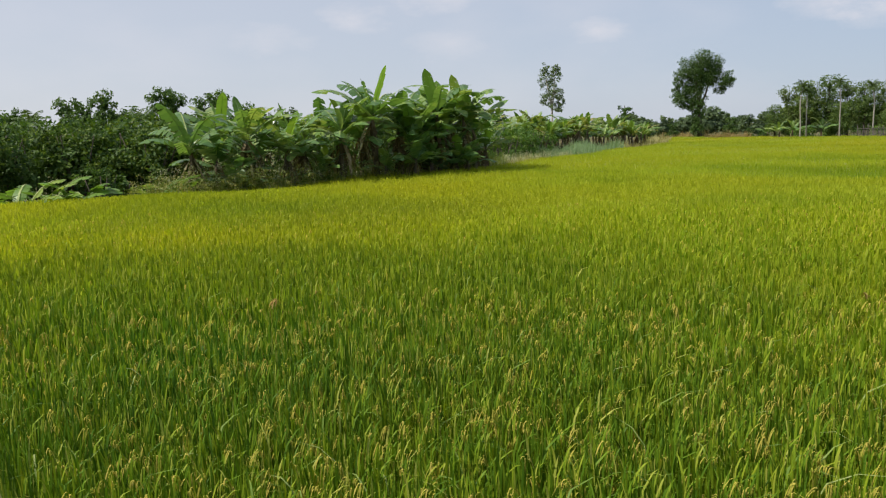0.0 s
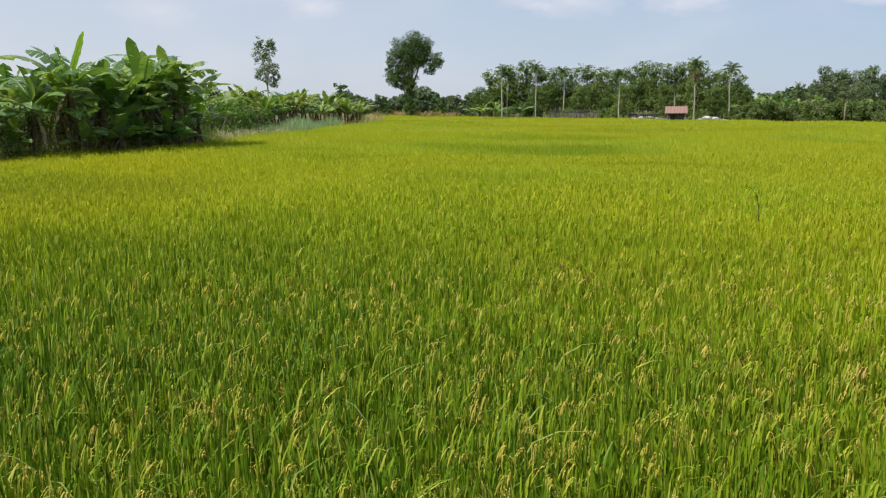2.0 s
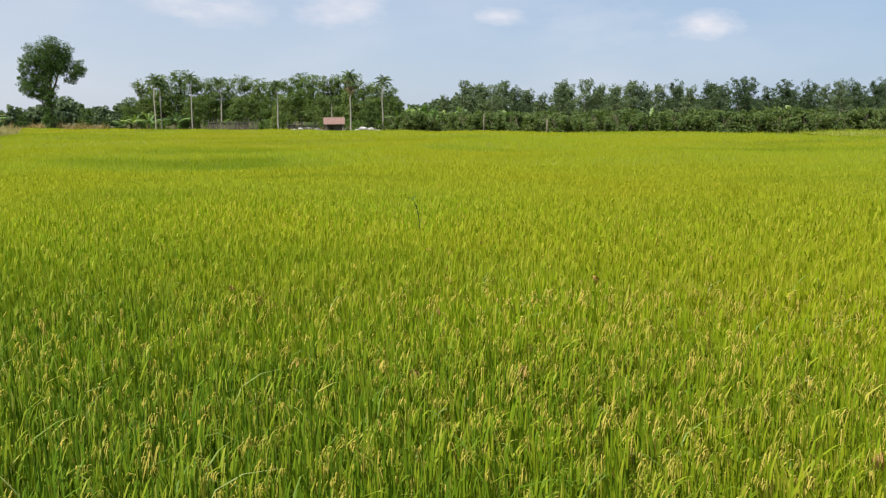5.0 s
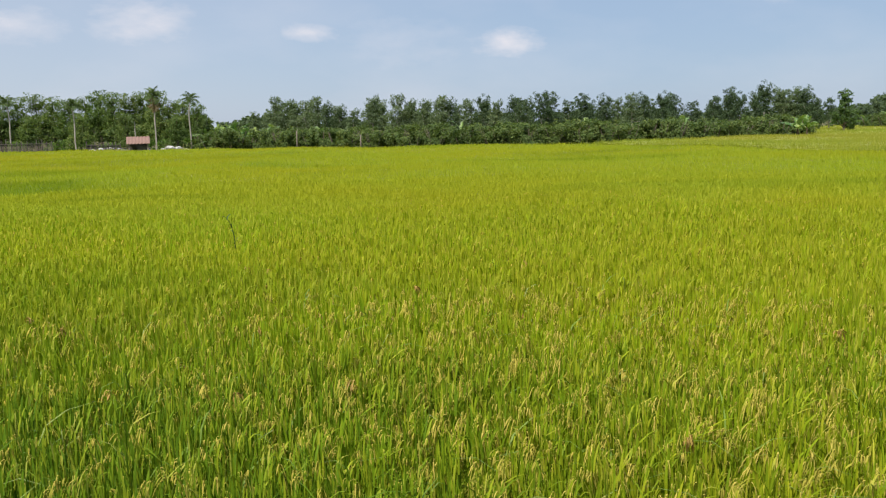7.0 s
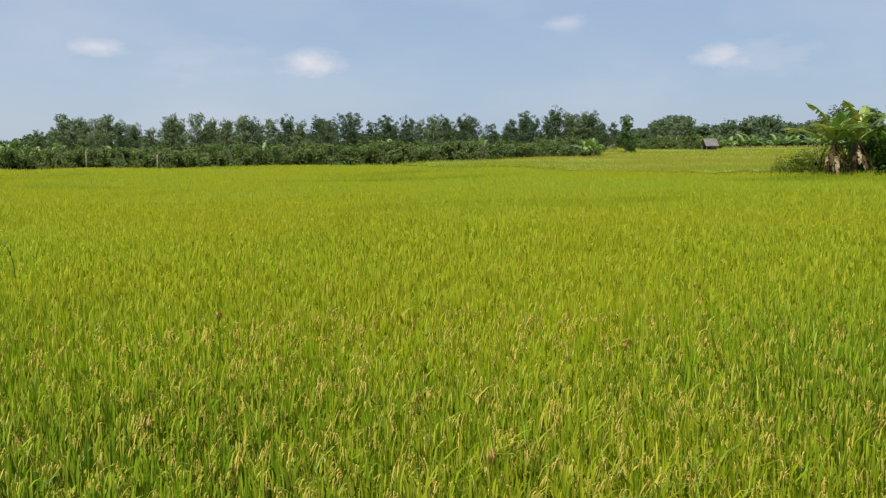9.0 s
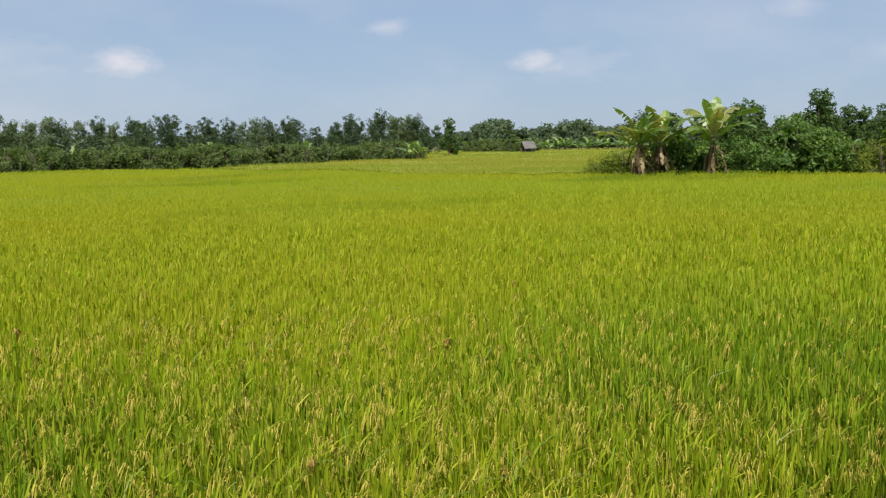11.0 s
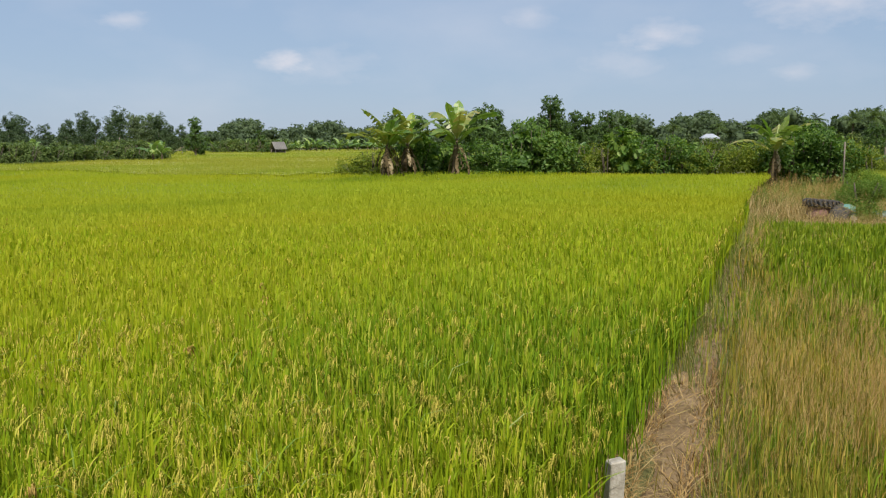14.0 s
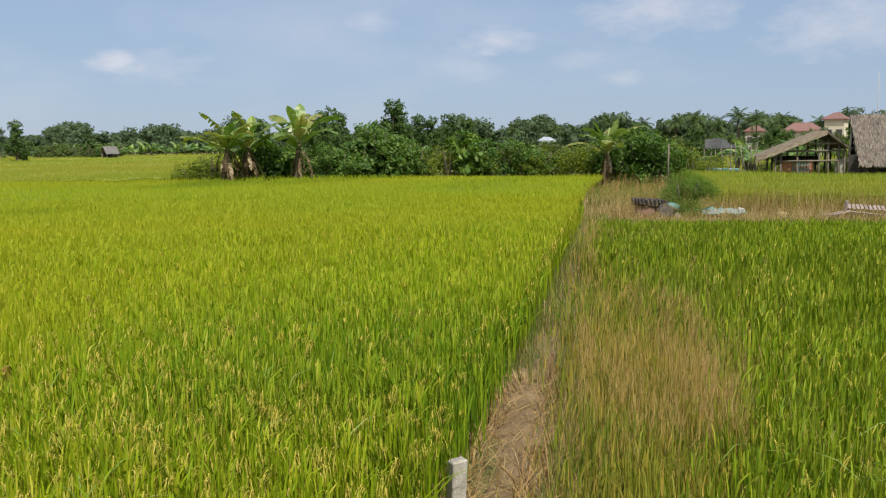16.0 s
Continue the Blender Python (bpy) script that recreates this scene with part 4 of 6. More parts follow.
plumes([along(1.8, 0.5), along(5.8, 0.42), along(7.0, 0.9), along(6.0, 1.4), along(4.2, 1.7), along(2.0, 1.5)], 2100, 0.62, 0.92, M_SEED, "airy rusty seed plumes over the dry grass", 24)
plumes([along(0.3, 0.45), along(9, 0.35), along(10.0, 1.4), along(7.5, 2.6), along(4.5, 2.9), along(2.0, 2.5), along(0.3, 1.6)], 1500, 0.6, 0.9, M_SEED, "airy rusty seed plumes scattered over the green crop", 14)
plumes([along(9, 0.2), along(13.4, 0.2), along(12, 1.6), along(10, 1.8)], 700, 0.6, 0.9, M_SEED, "airy rusty seed plumes over the grass", 16)
seed_heads([along(14.6, 0.4), (15.2, 8.0), (18.6, 4.2), (20.2, 0.9), (25.0, 1.0), (22, 6), along(22, 0.5)], 1400, 0.1, 0.6, 0.008, M_SEED, "airy brown seed heads over the rough ground", 24, 0.16)
seed_heads([along(20, 0.5), (24, 3), (25.2, 1.0), (30, 1.2), along(25.8, 4.2), along(26, 1.0), along(24, -0.3)], 1600, 0.2, 0.75, 0.009, M_SEED, "airy brown seed heads over the rough ground", 24, 0.16)
seed_heads([(-25.9, 9.6), (-26.4, 11.8), (-27.6, 16.8), (-28.3, 23.7), (-30.2, 24.2), (-29.0, 17), (-27.8, 11.5), (-27.2, 9.6)], 900, 1.0, 1.7, 0.02, M_FLOWER, "pale flower heads on the verge weeds", 9, 0.09)
grass("dry_grass", [along(0, 0.3), along(4, 0.3), along(8, 0.28), along(14, 0.3), along(14, 0.7), along(10, 0.9), along(7.4, 1.4), along(5.4, 2.0), along(3.5, 1.9), along(1.5, 1.9), along(0, 1.1)], 4600, 0.45, 0.92, M_DRY,
      "tall dry straw-brown grass along the footpath", 0.0038, lean=0.3)
grass("bund_grass", [along(0, 0.3), along(4, 0.35), along(9, 0.4), along(10, 1.0), along(8, 1.9), along(5, 1.9), along(0, 1.2)], 6000, 0.3, 0.6, M_WEED, "green grass growing through the straw", 0.006)
grass("bund_grass", [along(-1.5, 0.30), along(4.6, 0.30), along(6, 0.14), along(22, 0.0), along(22, 0.75), along(10, 0.8), along(6, 1.6), along(-1.5, 1.0)], 9000, 0.2, 0.5, M_WEED, "mixed green and brown grass on the bund", 0.007)
grass("bund_grass", [along(4.2, -0.42), along(22, -0.5), along(22, -0.05), along(8, -0.05), along(4.2, -0.12)], 4500, 0.25, 0.6, M_WEED, "mixed green and brown weeds at the foot of the crop", 0.008)
grass("bund_grass", [along(-1.5, -0.5), along(4.4, -0.42), along(4.4, -0.2), along(-1.5, -0.2)], 1500, 0.15, 0.4, M_DRY, "dry yellowed blades at the foot of the crop", 0.007, lean=0.6)
grass("dry_grass", [along(15, 0.3), (15.4, 7.9), (18.8, 4.2), (20.4, 0.9), (30.2, 1.2), along(25.9, 4.2), along(26, 1.0), along(27.6, -2.0), along(24, -0.5), along(19, 0.0)], 24000, 0.12, 0.42, M_YARD,
      "dry brown grass round the rubbish heap", 0.010, lean=0.5)
grass("verge_weeds", [(-25.9, 9.6), (-26.4, 11.8), (-27.6, 16.8), (-28.3, 23.7), (-33, 30), (-35, 30), (-30.5, 24.2), (-29.5, 17), (-28.3, 11.5), (-27.6, 9.6)], 20000, 0.8, 1.75, M_WEED,
      "tall flowering weeds along the paddy edge", 0.022, category="weeds")
grass("verge_weeds", [(-28.3, 23.6), (-29.4, 26), (-31.7, 29.8), (-34.2, 34.4), (-36.7, 39.4), (-40, 45), (-42.5, 44), (-40.8, 38.4), (-38.8, 34), (-34.2, 28.2), (-31, 24.5)], 17000, 0.75, 1.08, M_STRIP, "pale tan seeding grass strip beside the crop", 0.026, category="weeds")
plumes([(-28.6, 24.2), (-31.9, 30.2), (-36.9, 39.6), (-40, 38.6), (-38, 33.6), (-31.4, 25.2)], 2200, 0.7, 1.0, M_FLOWER, "pale seed plumes over the grass strip", 10, 0.2, 0.004)
grass("reed_bed", [(-37.0, 39.6), (-39.2, 43.4), (-43.5, 51.6), (-46.4, 51.2), (-43, 44), (-40.6, 39.2)], 9000, 1.2, 1.75, M_REED, "silvery green reeds on the field edge", 0.034, lean=0.14, category="reeds")
grass("verge_weeds", [(-41.2, 46.8), (-44.4, 53.8), (-53.2, 69.2), (-70, 92), (-74, 93), (-56, 68.6), (-47, 53)], 11000, 1.0, 1.6, M_STRIP, "pale seeding grass on the field edge", 0.04, category="weeds")
grass("dry_grass", [(-73, 93.4), (-60, 89.8), (-58, 92), (-74, 97)], 4500, 1.0, 1.75, M_YARD, "tall rusty dry grass behind the far field edge", 0.06, category="grass")
grass("verge_weeds", [(-72, 91), (-49, 85.7), (-31, 77.2), (-18, 74.2), (-8, 69.7), (4, 64.2), (11, 61.2), (12, 62.6), (4, 66), (-8, 71.5), (-18, 76), (-31, 79), (-49, 88), (-74, 95)], 14000, 0.7, 1.3, M_WEED, "rough grass along the far field edge", 0.05, category="weeds")
grass("dry_grass", [along(22.5, -0.5), polar(-66.9, 28.6), polar(-66.3, 42.0), polar(-60.6, 41.5), along(30, -1.2)], 6000, 0.35, 0.85, M_WEED, "brownish seeding grass between the crops", 0.018)
grass("dry_grass", [along(20, -0.4), polar(-66.9, 27.0), polar(-66.5, 34.0), along(30, -1.0)], 7000, 0.3, 0.7, M_YARD, "faded brown grass at the end of the footpath", 0.012, lean=0.4)
plumes([along(22.5, -0.4), polar(-66.9, 28.6), polar(-66.3, 42.0), polar(-60.8, 41.5), along(30, -1.0)], 1500, 0.3, 0.75, M_SEED, "airy rusty seed plumes over the tall grass", 14, 0.16, 0.003)
grass("verge_weeds", [(23.5, 32.7), (31.6, 25.7), (36.6, 20.1), (40, 16.2), (41.2, 17.2), (38, 21.4), (33, 27.2), (24.3, 34.2)], 9000, 0.5, 1.1, M_WEED, "rough grass at the foot of the hedge", 0.03, category="weeds")
grass("dry_grass", [along(14.3, 0.3), (15.0, 8.0), (18.4, 4.3), (20.0, 0.9), (21.6, 0.9), (19.8, 5.0), (16.6, 9.0)], 5000, 0.6, 1.0, M_YARD, "seeding brown grass at the end of the crop", 0.009)
grass("dry_grass", [along(0, 1.0), along(9, 1.2), along(11, 2.2), along(8, 3.4), along(4, 3.2), along(0, 2.0)], 1100, 0.7, 0.95, M_DRY, "scattered straw stalks in the green crop", 0.0045)
grass("bund_grass", [along(4.6, -0.3), along(21, -0.3), along(21, 0.4), along(4.6, 0.3)], 7000, 0.2, 0.55, M_WEED, "trodden weeds closing over the footpath", 0.007)
grass("straw_litter", [along(0, -0.25), along(14, -0.25), along(14, 0.3), along(0, 0.3)], 1500, 0.04, 0.16, M_DRY, "short trampled straw on the footpath", 0.006, z0=0.035, lean=1.6)
grass("bund_grass", [(11, 61.4), (21, 34.9), (23.5, 32.6), (23.9, 33.9), (21.6, 35.7), (12.2, 62.4)], 9000, 0.9, 1.25, M_RICE_FAR, "rough grass on the bund between the crops", 0.05)
grass("straw_litter", [along(-0.5, -0.5), along(5, -0.42), along(5, -0.1), along(-0.5, -0.12)], 2600, 0.05, 0.22, M_RUST, "rusty fallen straw along the crop's foot", 0.006, z0=0.03, lean=1.3)
grass("straw_litter", [along(-0.5, 0.14), along(5.4, 0.1), along(5.4, 0.5), along(-0.5, 0.55)], 3200, 0.06, 0.3, M_RUST, "rusty fallen straw beside the footpath", 0.006, z0=0.03, lean=1.0)
grass("straw_litter", [along(0.3, -0.3), along(5, -0.28), along(5, 0.4), along(0.3, 0.4)], 1500, 0.05, 0.18, M_YARD, "short trampled straw on the footpath", 0.005, z0=0.03, lean=1.5)
grass("bund_grass", [along(7.6, 0.6), along(11.5, 0.5), along(12, 1.6), along(10, 2.4), along(8.2, 2.2)], 5000, 0.5, 0.95, M_RICE_GREEN, "green grass at the crop's corner", 0.008)
grass("bund_grass", [along(4.6, -0.25), along(20, -0.25), along(20, 0.35), along(4.6, 0.3)], 2200, 0.12, 0.42, M_YARD, "brown trodden grass closing over the footpath", 0.007, lean=0.5)
grass("meadow_grass", [polar(-65.8, 49.5), polar(-78, 49.5), polar(-79, 100), polar(-65, 100)], 10000, 0.5, 0.9, M_RICE_FAR, "light green meadow grass behind the sheds", 0.05)
grass("rice_edge", [polar(-66.3, 29.0), polar(-70, 28.2), (30.2, 0.9), (30.6, 1.6), polar(-70, 29.2), polar(-66.6, 30.2)], 4000, 0.55, 0.95, M_RICE_FAR, "outer stalks of the crop by the sheds", 0.022, lean=0.2, category="rice")
grass("dry_grass", [along(24.5, 0.5), polar(-66.8, 27.4), (29.6, 0.8), (30.4, 1.1), polar(-70, 28.8), polar(-66.6, 29.4)], 5000, 0.4, 0.85, M_YARD, "brown seeding grass before the crop by the sheds", 0.012, lean=0.4)


def verge_herbs(line, n, seed):
    """Leafy herbs crowding along the foot of the banana grove."""
    gg = random.Random(seed)
    for material, size, share, label in ((M_WEED, 0.085, 1.0, "leafy olive herbs along the paddy edge"), (M_FLOWER, 0.05, 0.22, "pale flowering tops of the paddy-edge herbs")):
        blobs = []
        for i in range(n):
            t = (i + gg.random()) / n * (len(line) - 1)
            k = min(int(t), len(line) - 2)
            x = line[k][0] + (line[k + 1][0] - line[k][0]) * (t - k) + gg.uniform(0.0, 0.7)
            y = line[k][1] + (line[k + 1][1] - line[k][1]) * (t - k)
            h = gg.uniform(1.1, 1.6)
            blobs.append((x, y, h * (0.7 if share == 1.0 else 0.95), 0.26, 0.26, h * (0.34 if share == 1.0 else 0.14)))
        me = foliage_mesh("verge_herbs", blobs, int(n * 90 * share), size, seed, 0.4, 0.1, 0.5, 0.5, n * 9, True)
        tagged(part_mesh("verge_herbs", me, material), label, "weeds", kind="stuff")


verge_herbs([(-25.7, 8.4), (-26.4, 11.8), (-27.6, 16.8), (-28.3, 23.0)], 125, 77)


def arching_leaves(poly, dens, label):
    """Long loose leaves bending out over the crop."""
    x, y, r = scatter(poly, 2.9, 9, dens, 1.5, 4)
    n = len(x)
    root = np.stack([x, y, 0.72 + wave(x, y) + 0.1 * rng.random(n)], -1)
    me = blades_mesh("loose_leaves", root, 0.2 + 0.14 * rng.random(n), 0.008 + 0.004 * rng.random(n), rng.random(n) * 6.283, 0.7 + 0.7 * rng.random(n), 0.35 + 0.5 * rng.random(n), (0.0, 0.4, 0.7))
    tagged(part_mesh("loose_leaves", me, M_LOOSE), label, "rice leaves", kind="stuff")


arching_leaves(FIELD_MAIN, 9, "long pale rice leaves bending over the crop")
arching_leaves(FIELD_RIGHT, 10, "long pale leaves bending over the green crop")
grass("dyke_grass", [(-14, -3.6), (14, -3.6), (14, 0.6), (-14, 0.6)], 9000, 0.06, 0.3, M_WEED, "short rough grass on the dyke", 0.012, lean=0.6)
grass("bund_grass", [(1.0, 0.7), (3.4, 0.7), along(0.8, 0.8), along(-1.0, 0.2), along(-1.0, -0.6), (1.2, 1.6)], 3000, 0.2, 0.55, M_WEED, "rough grass at the end of the footpath", 0.008)


def bent_weed(az, d):
    """A tall dark weed that has grown through the crop and nods at the tip."""
    e = empty("bent_weed", "tall thin dark weed nodding over the rice crop", "weed")
    e.matrix_basis = pose(*polar(az, d), 0)
    pts = [(0.02, 0, 0.1), (0.0, 0, 0.75), (-0.01, 0, 0.98), (-0.03, 0, 1.1), (-0.07, 0, 1.21), (-0.13, 0, 1.28), (-0.18, 0.01, 1.29)]
    part("stem", tube(pts, [0.008, 0.007, 0.007, 0.006, 0.005, 0.004, 0.003], 6), M_ORCHARD, e)
    for i, (x, z) in enumerate(((0.0, 0.92), (-0.02, 1.02), (-0.04, 1.12), (-0.1, 1.24), (0.0, 0.86), (0.01, 0.8))):
        me = blades_mesh("leaf", np.array([[x, 0.0, z]]), np.array([0.12]), np.array([0.022]), np.array([i * 2.4]), np.array([0.9]), np.array([0.4]), (0.0, 0.4, 0.7))
        part_mesh("leaf", me, M_ORCHARD, e)


bent_weed(13.6, 12.6)

# ------------------------------------------------------------------ concrete marker post
def concrete_post(x, y, z0, h, turn):
    bm = bmesh.new()
    box_bm(bm, pose(0, 0, h / 2), 0.088, 0.088, h, 0.007)
    for v in bm.verts:
        if v.co.z > h * 0.5:
            v.co.z -= 0.22 * (v.co.x + v.co.y) * 0.5 + 0.01
        v.co += Vector((noise.noise(v.co * 9), noise.noise(v.co * 9 + Vector((3, 1, 2))), noise.noise(v.co * 7))) * 0.006
    e = tagged(part("concrete_post", bm, M_CONCRETE), "chipped grey concrete marker post standing in the paddy edge", "post")
    e.matrix_basis = pose(x, y, z0, 2, -2, turn)


concrete_post(3.60, 2.86, -0.05, 0.875, 62)

# ------------------------------------------------------------------ left: banana grove and orchard
BANANAS = [banana_plant(s, st, n, ln, up, tr, dd, upright=u) for s, st, n, ln, up, tr, dd, u in (
    (1, 2.5, 13, 2.2, 0.52, 0.5, 13, 0.4), (2, 2.1, 12, 2.05, 0.48, 0.55, 13, 0.2), (3, 2.7, 13, 2.25, 0.52, 0.5, 14, 0.5), (4, 1.5, 10, 1.6, 0.42, 0.5, 10, 0.2), (5, 2.3, 12, 2.05, 0.48, 0.55, 13, 0.2))]
YOUNG = banana_plant(9, 0.6, 8, 1.1, 0.27, 0.2, 0, upright=0.2, low=22.0)
for leaf_part in YOUNG.children:
    if leaf_part.name.startswith("leaf"):
        leaf_part.data.materials[0] = M_BANANA_NEW
YOUNG["label"] = "young low banana plant with broad light green leaves"
FIELD_BANANA = banana_plant(12, 1.5, 8, 1.7, 0.42, 0.3, 2, upright=0.4)
DRY_BANANA = banana_plant(15, 1.75, 11, 1.75, 0.36, 0.6, 22, upright=0.95)
FAN_BANANA = banana_plant(21, 1.6, 10, 1.75, 0.36, 0.45, 12, upright=1.0)
for plant in (DRY_BANANA, FAN_BANANA):
    for leaf_part in plant.children:
        if leaf_part.name.startswith("leaf") and leaf_part.data.materials[0] == M_BANANA:
            leaf_part.data.materials[0] = M_BANANA_AGED
FAN_BANANA["label"] = "banana plant with a fan of upright yellow-green leaves"
DRY_BANANA["label"] = "banana plant with yellowing leaves and a skirt of withered ones"

g = random.Random(5)
LEFT = [  # bearing, distance, kind, scale
    (67.6, 29.5, 1, 0.92), (66.6, 30.5, 3, 1.0), (65.0, 30.5, 2, 0.80), (63.9, 31.5, 3, 1.05), (62.6, 31.5, 1, 0.86), (61.2, 32.0, 4, 0.80), (60.0, 32.5, 3, 1.0),
    (58.7, 32.6, 0, 0.90), (57.5, 33.8, 4, 0.98), (56.3, 33.2, 2, 1.02), (55.2, 34.5, 0, 1.03), (54.2, 34.3, 1, 1.0), (53.2, 35.5, 4, 1.0), (52.2, 35.2, 2, 1.02),
    (51.3, 36.4, 0, 1.04), (50.5, 36.2, 2, 0.98), (49.9, 37.2, 1, 0.98), (49.5, 38.6, 3, 1.1),
    (66.0, 33.5, 2, 0.85), (64.2, 34.5, 0, 0.8), (61.8, 35.5, 2, 0.85), (59.4, 36.0, 0, 0.98), (57.0, 37.0, 2, 1.0), (54.8, 38.0, 4, 1.05), (52.8, 39.0, 0, 1.05), (51.0, 40.0, 1, 1.0)]
for az, d, k, s in LEFT:
    x, y = polar(az, d)
    place(BANANAS[k], x, y, 0, g.uniform(0, 360), s * g.uniform(1.04, 1.18))
for i in range(7):
    az = 67.8 - 18.2 * (i + g.random()) / 7
    place(BANANAS[3], *polar(az, np.interp(az, (50, 68), (36.0, 28.5)) + g.uniform(-0.4, 1.0)), 0, g.uniform(0, 360), g.uniform(0.6, 1.0), g.uniform(0.5, 0.85))
for az, d, s in ((55.6, 33.0, 0.85), (54.0, 33.6, 1.0), (52.6, 34.4, 0.9), (51.4, 35.4, 1.0), (50.5, 35.6, 0.85)):
    place(BANANAS[3], *polar(az, d), 0, g.uniform(0, 360), s)
for az, d, s in ((78.4, 26.4, 1.3), (77.6, 26.6, 1.4), (76.9, 26.5, 1.3), (76.2, 27.0, 1.45), (75.2, 26.8, 1.35), (74.5, 27.2, 1.25), (70.2, 28.4, 1.2), (69.5, 28.4, 1.3), (68.8, 28.6, 1.2)):
    place(YOUNG, *polar(az, d), 0, g.uniform(0, 360), s)

ORCH = [shrub(31 + i, "orchard_shrub", "dense dark green orchard shrub", 3.6, 2.1, 3600, 0.18, M_ORCHARD, "orchard shrubs", 0.55, 10) for i in range(3)]
for i, (az, d, s) in enumerate(((79.5, 34, 1.0), (77.0, 36, 1.02), (74.8, 35, 0.98), (72.6, 36, 1.0), (70.4, 35.5, 1.0), (68.4, 36.5, 1.02), (66.0, 38, 1.0), (63.6, 39, 0.95), (61.0, 40, 0.95), (58.4, 41, 0.95),
                               (55.6, 43, 0.95), (52.8, 44, 0.9), (81.5, 33, 1.0), (78.2, 41, 1.1), (73.6, 42, 1.1), (69.2, 42, 1.1))):
    place(ORCH[i % 3], *polar(az, d), 0, g.uniform(0, 360), s)
LOW = shrub(41, "low_shrub", "low bushy green shrub on the paddy edge", 1.9, 0.85, 900, 0.13, M_ORCHARD, "low shrubs", 0.5)
for az, d, s in ((73.6, 28.2, 1.0), (72.6, 28.4, 0.85), (75.6, 28.4, 0.6), (71.6, 29.2, 0.6), (65.4, 29.8, 0.7), (60.5, 31.6, 0.7)):
    place(LOW, *polar(az, d), 0, g.uniform(0, 360), s)
SMALLH = shrub(44, "field_shrub", "rounded mid-green field shrub", 2.9, 1.7, 1500, 0.18, M_HEDGE, "field shrubs", 0.5)
for az, d, s in ((50.3, 45.5, 0.95), (49.6, 47.5, 0.9), (48.9, 50.5, 0.95), (48.2, 52.5, 0.9), (47.6, 54, 0.95), (46.9, 55.5, 0.9), (46.2, 57, 1.0), (45.7, 58, 0.9), (47.2, 60, 1.0), (49.2, 54, 1.05)):
    place(SMALLH, *polar(az, d), 0, g.uniform(0, 360), s)
for i in range(46):
    az = 49.4 - 10.5 * (i + g.random()) / 46
    d = np.interp(az, (39, 45, 49.4), (80, 65, 57)) + g.uniform(0, 8)
    place((FAN_BANANA, FIELD_BANANA, FAN_BANANA, DRY_BANANA, FIELD_BANANA)[i % 5], *polar(az, d), 0, g.uniform(0, 360), g.uniform(1.0, 1.4) * np.interp(az, (39, 46), (0.92, 1.06)))

# background trees on the left
BACK = [tree(51 + i, "woodland_tree", "broad dark green tree behind the orchard", blob_crown(51 + i, 6.0, 2.0, 1.2), 2300, 0.29, M_TREE, 2.2, 0.14, group="woodland trees") for i in range(3)]
for i, (az, d, s) in enumerate(((77.9, 62, 0.8), (75.0, 60, 0.9), (74.2, 64, 0.85), (73.0, 60, 0.97), (72.2, 64, 0.8), (69.6, 56, 0.93), (68.9, 58, 0.95), (67.0, 55, 0.85), (66.2, 57, 0.9), (64.5, 60, 0.8), (62.0, 60, 0.75), (79.5, 60, 0.8))):
    place(BACK[i % 3], *polar(az, d), 0, g.uniform(0, 360), s)
COCO = palm(61, 3.6, 1.5, 12, 0.12, 7.0, "coconut_palm", "small coconut palm with a drooping dark green crown", M_BARK)
for az, d, s in ((77.2, 60, 0.95), (71.2, 60, 0.95), (70.6, 70, 1.0)):
    place(COCO, *polar(az, d), 0, g.uniform(0, 360), s)

# tall thin tree, round tree, great tree
EUC = tree(71, "eucalyptus_tree", "tall thin grey-green tree with a sparse crown", [(0.5, 0, 4.6, 0.7, 0.6, 0.5), (-0.6, 0.2, 5.6, 0.8, 0.7, 0.8), (0.5, 0, 6.1, 0.75, 0.7, 0.8), (-0.6, 0, 7.2, 0.75, 0.7, 0.9), (0.4, 0, 7.6, 0.7, 0.6, 0.9), (0.5, 0, 8.4, 0.45, 0.45, 0.6), (-0.7, 0, 8.4, 0.5, 0.5, 0.6), (1.0, 0, 5.2, 0.45, 0.4, 0.5)],
           3200, 0.22, M_EUCA, 5.2, 0.10, M_PALE_BARK, 0.5, 0.5, 0.4, clumps=170)
place(EUC, *polar(44.8, 90), 0, 20)
RND = tree(72, "field_tree", "small rounded green tree among the bananas", blob_crown(72, 4.7, 1.4, 1.6), 700, 0.24, M_TREE, 2.0, 0.1)
place(RND, *polar(40.2, 85), 0, 0)
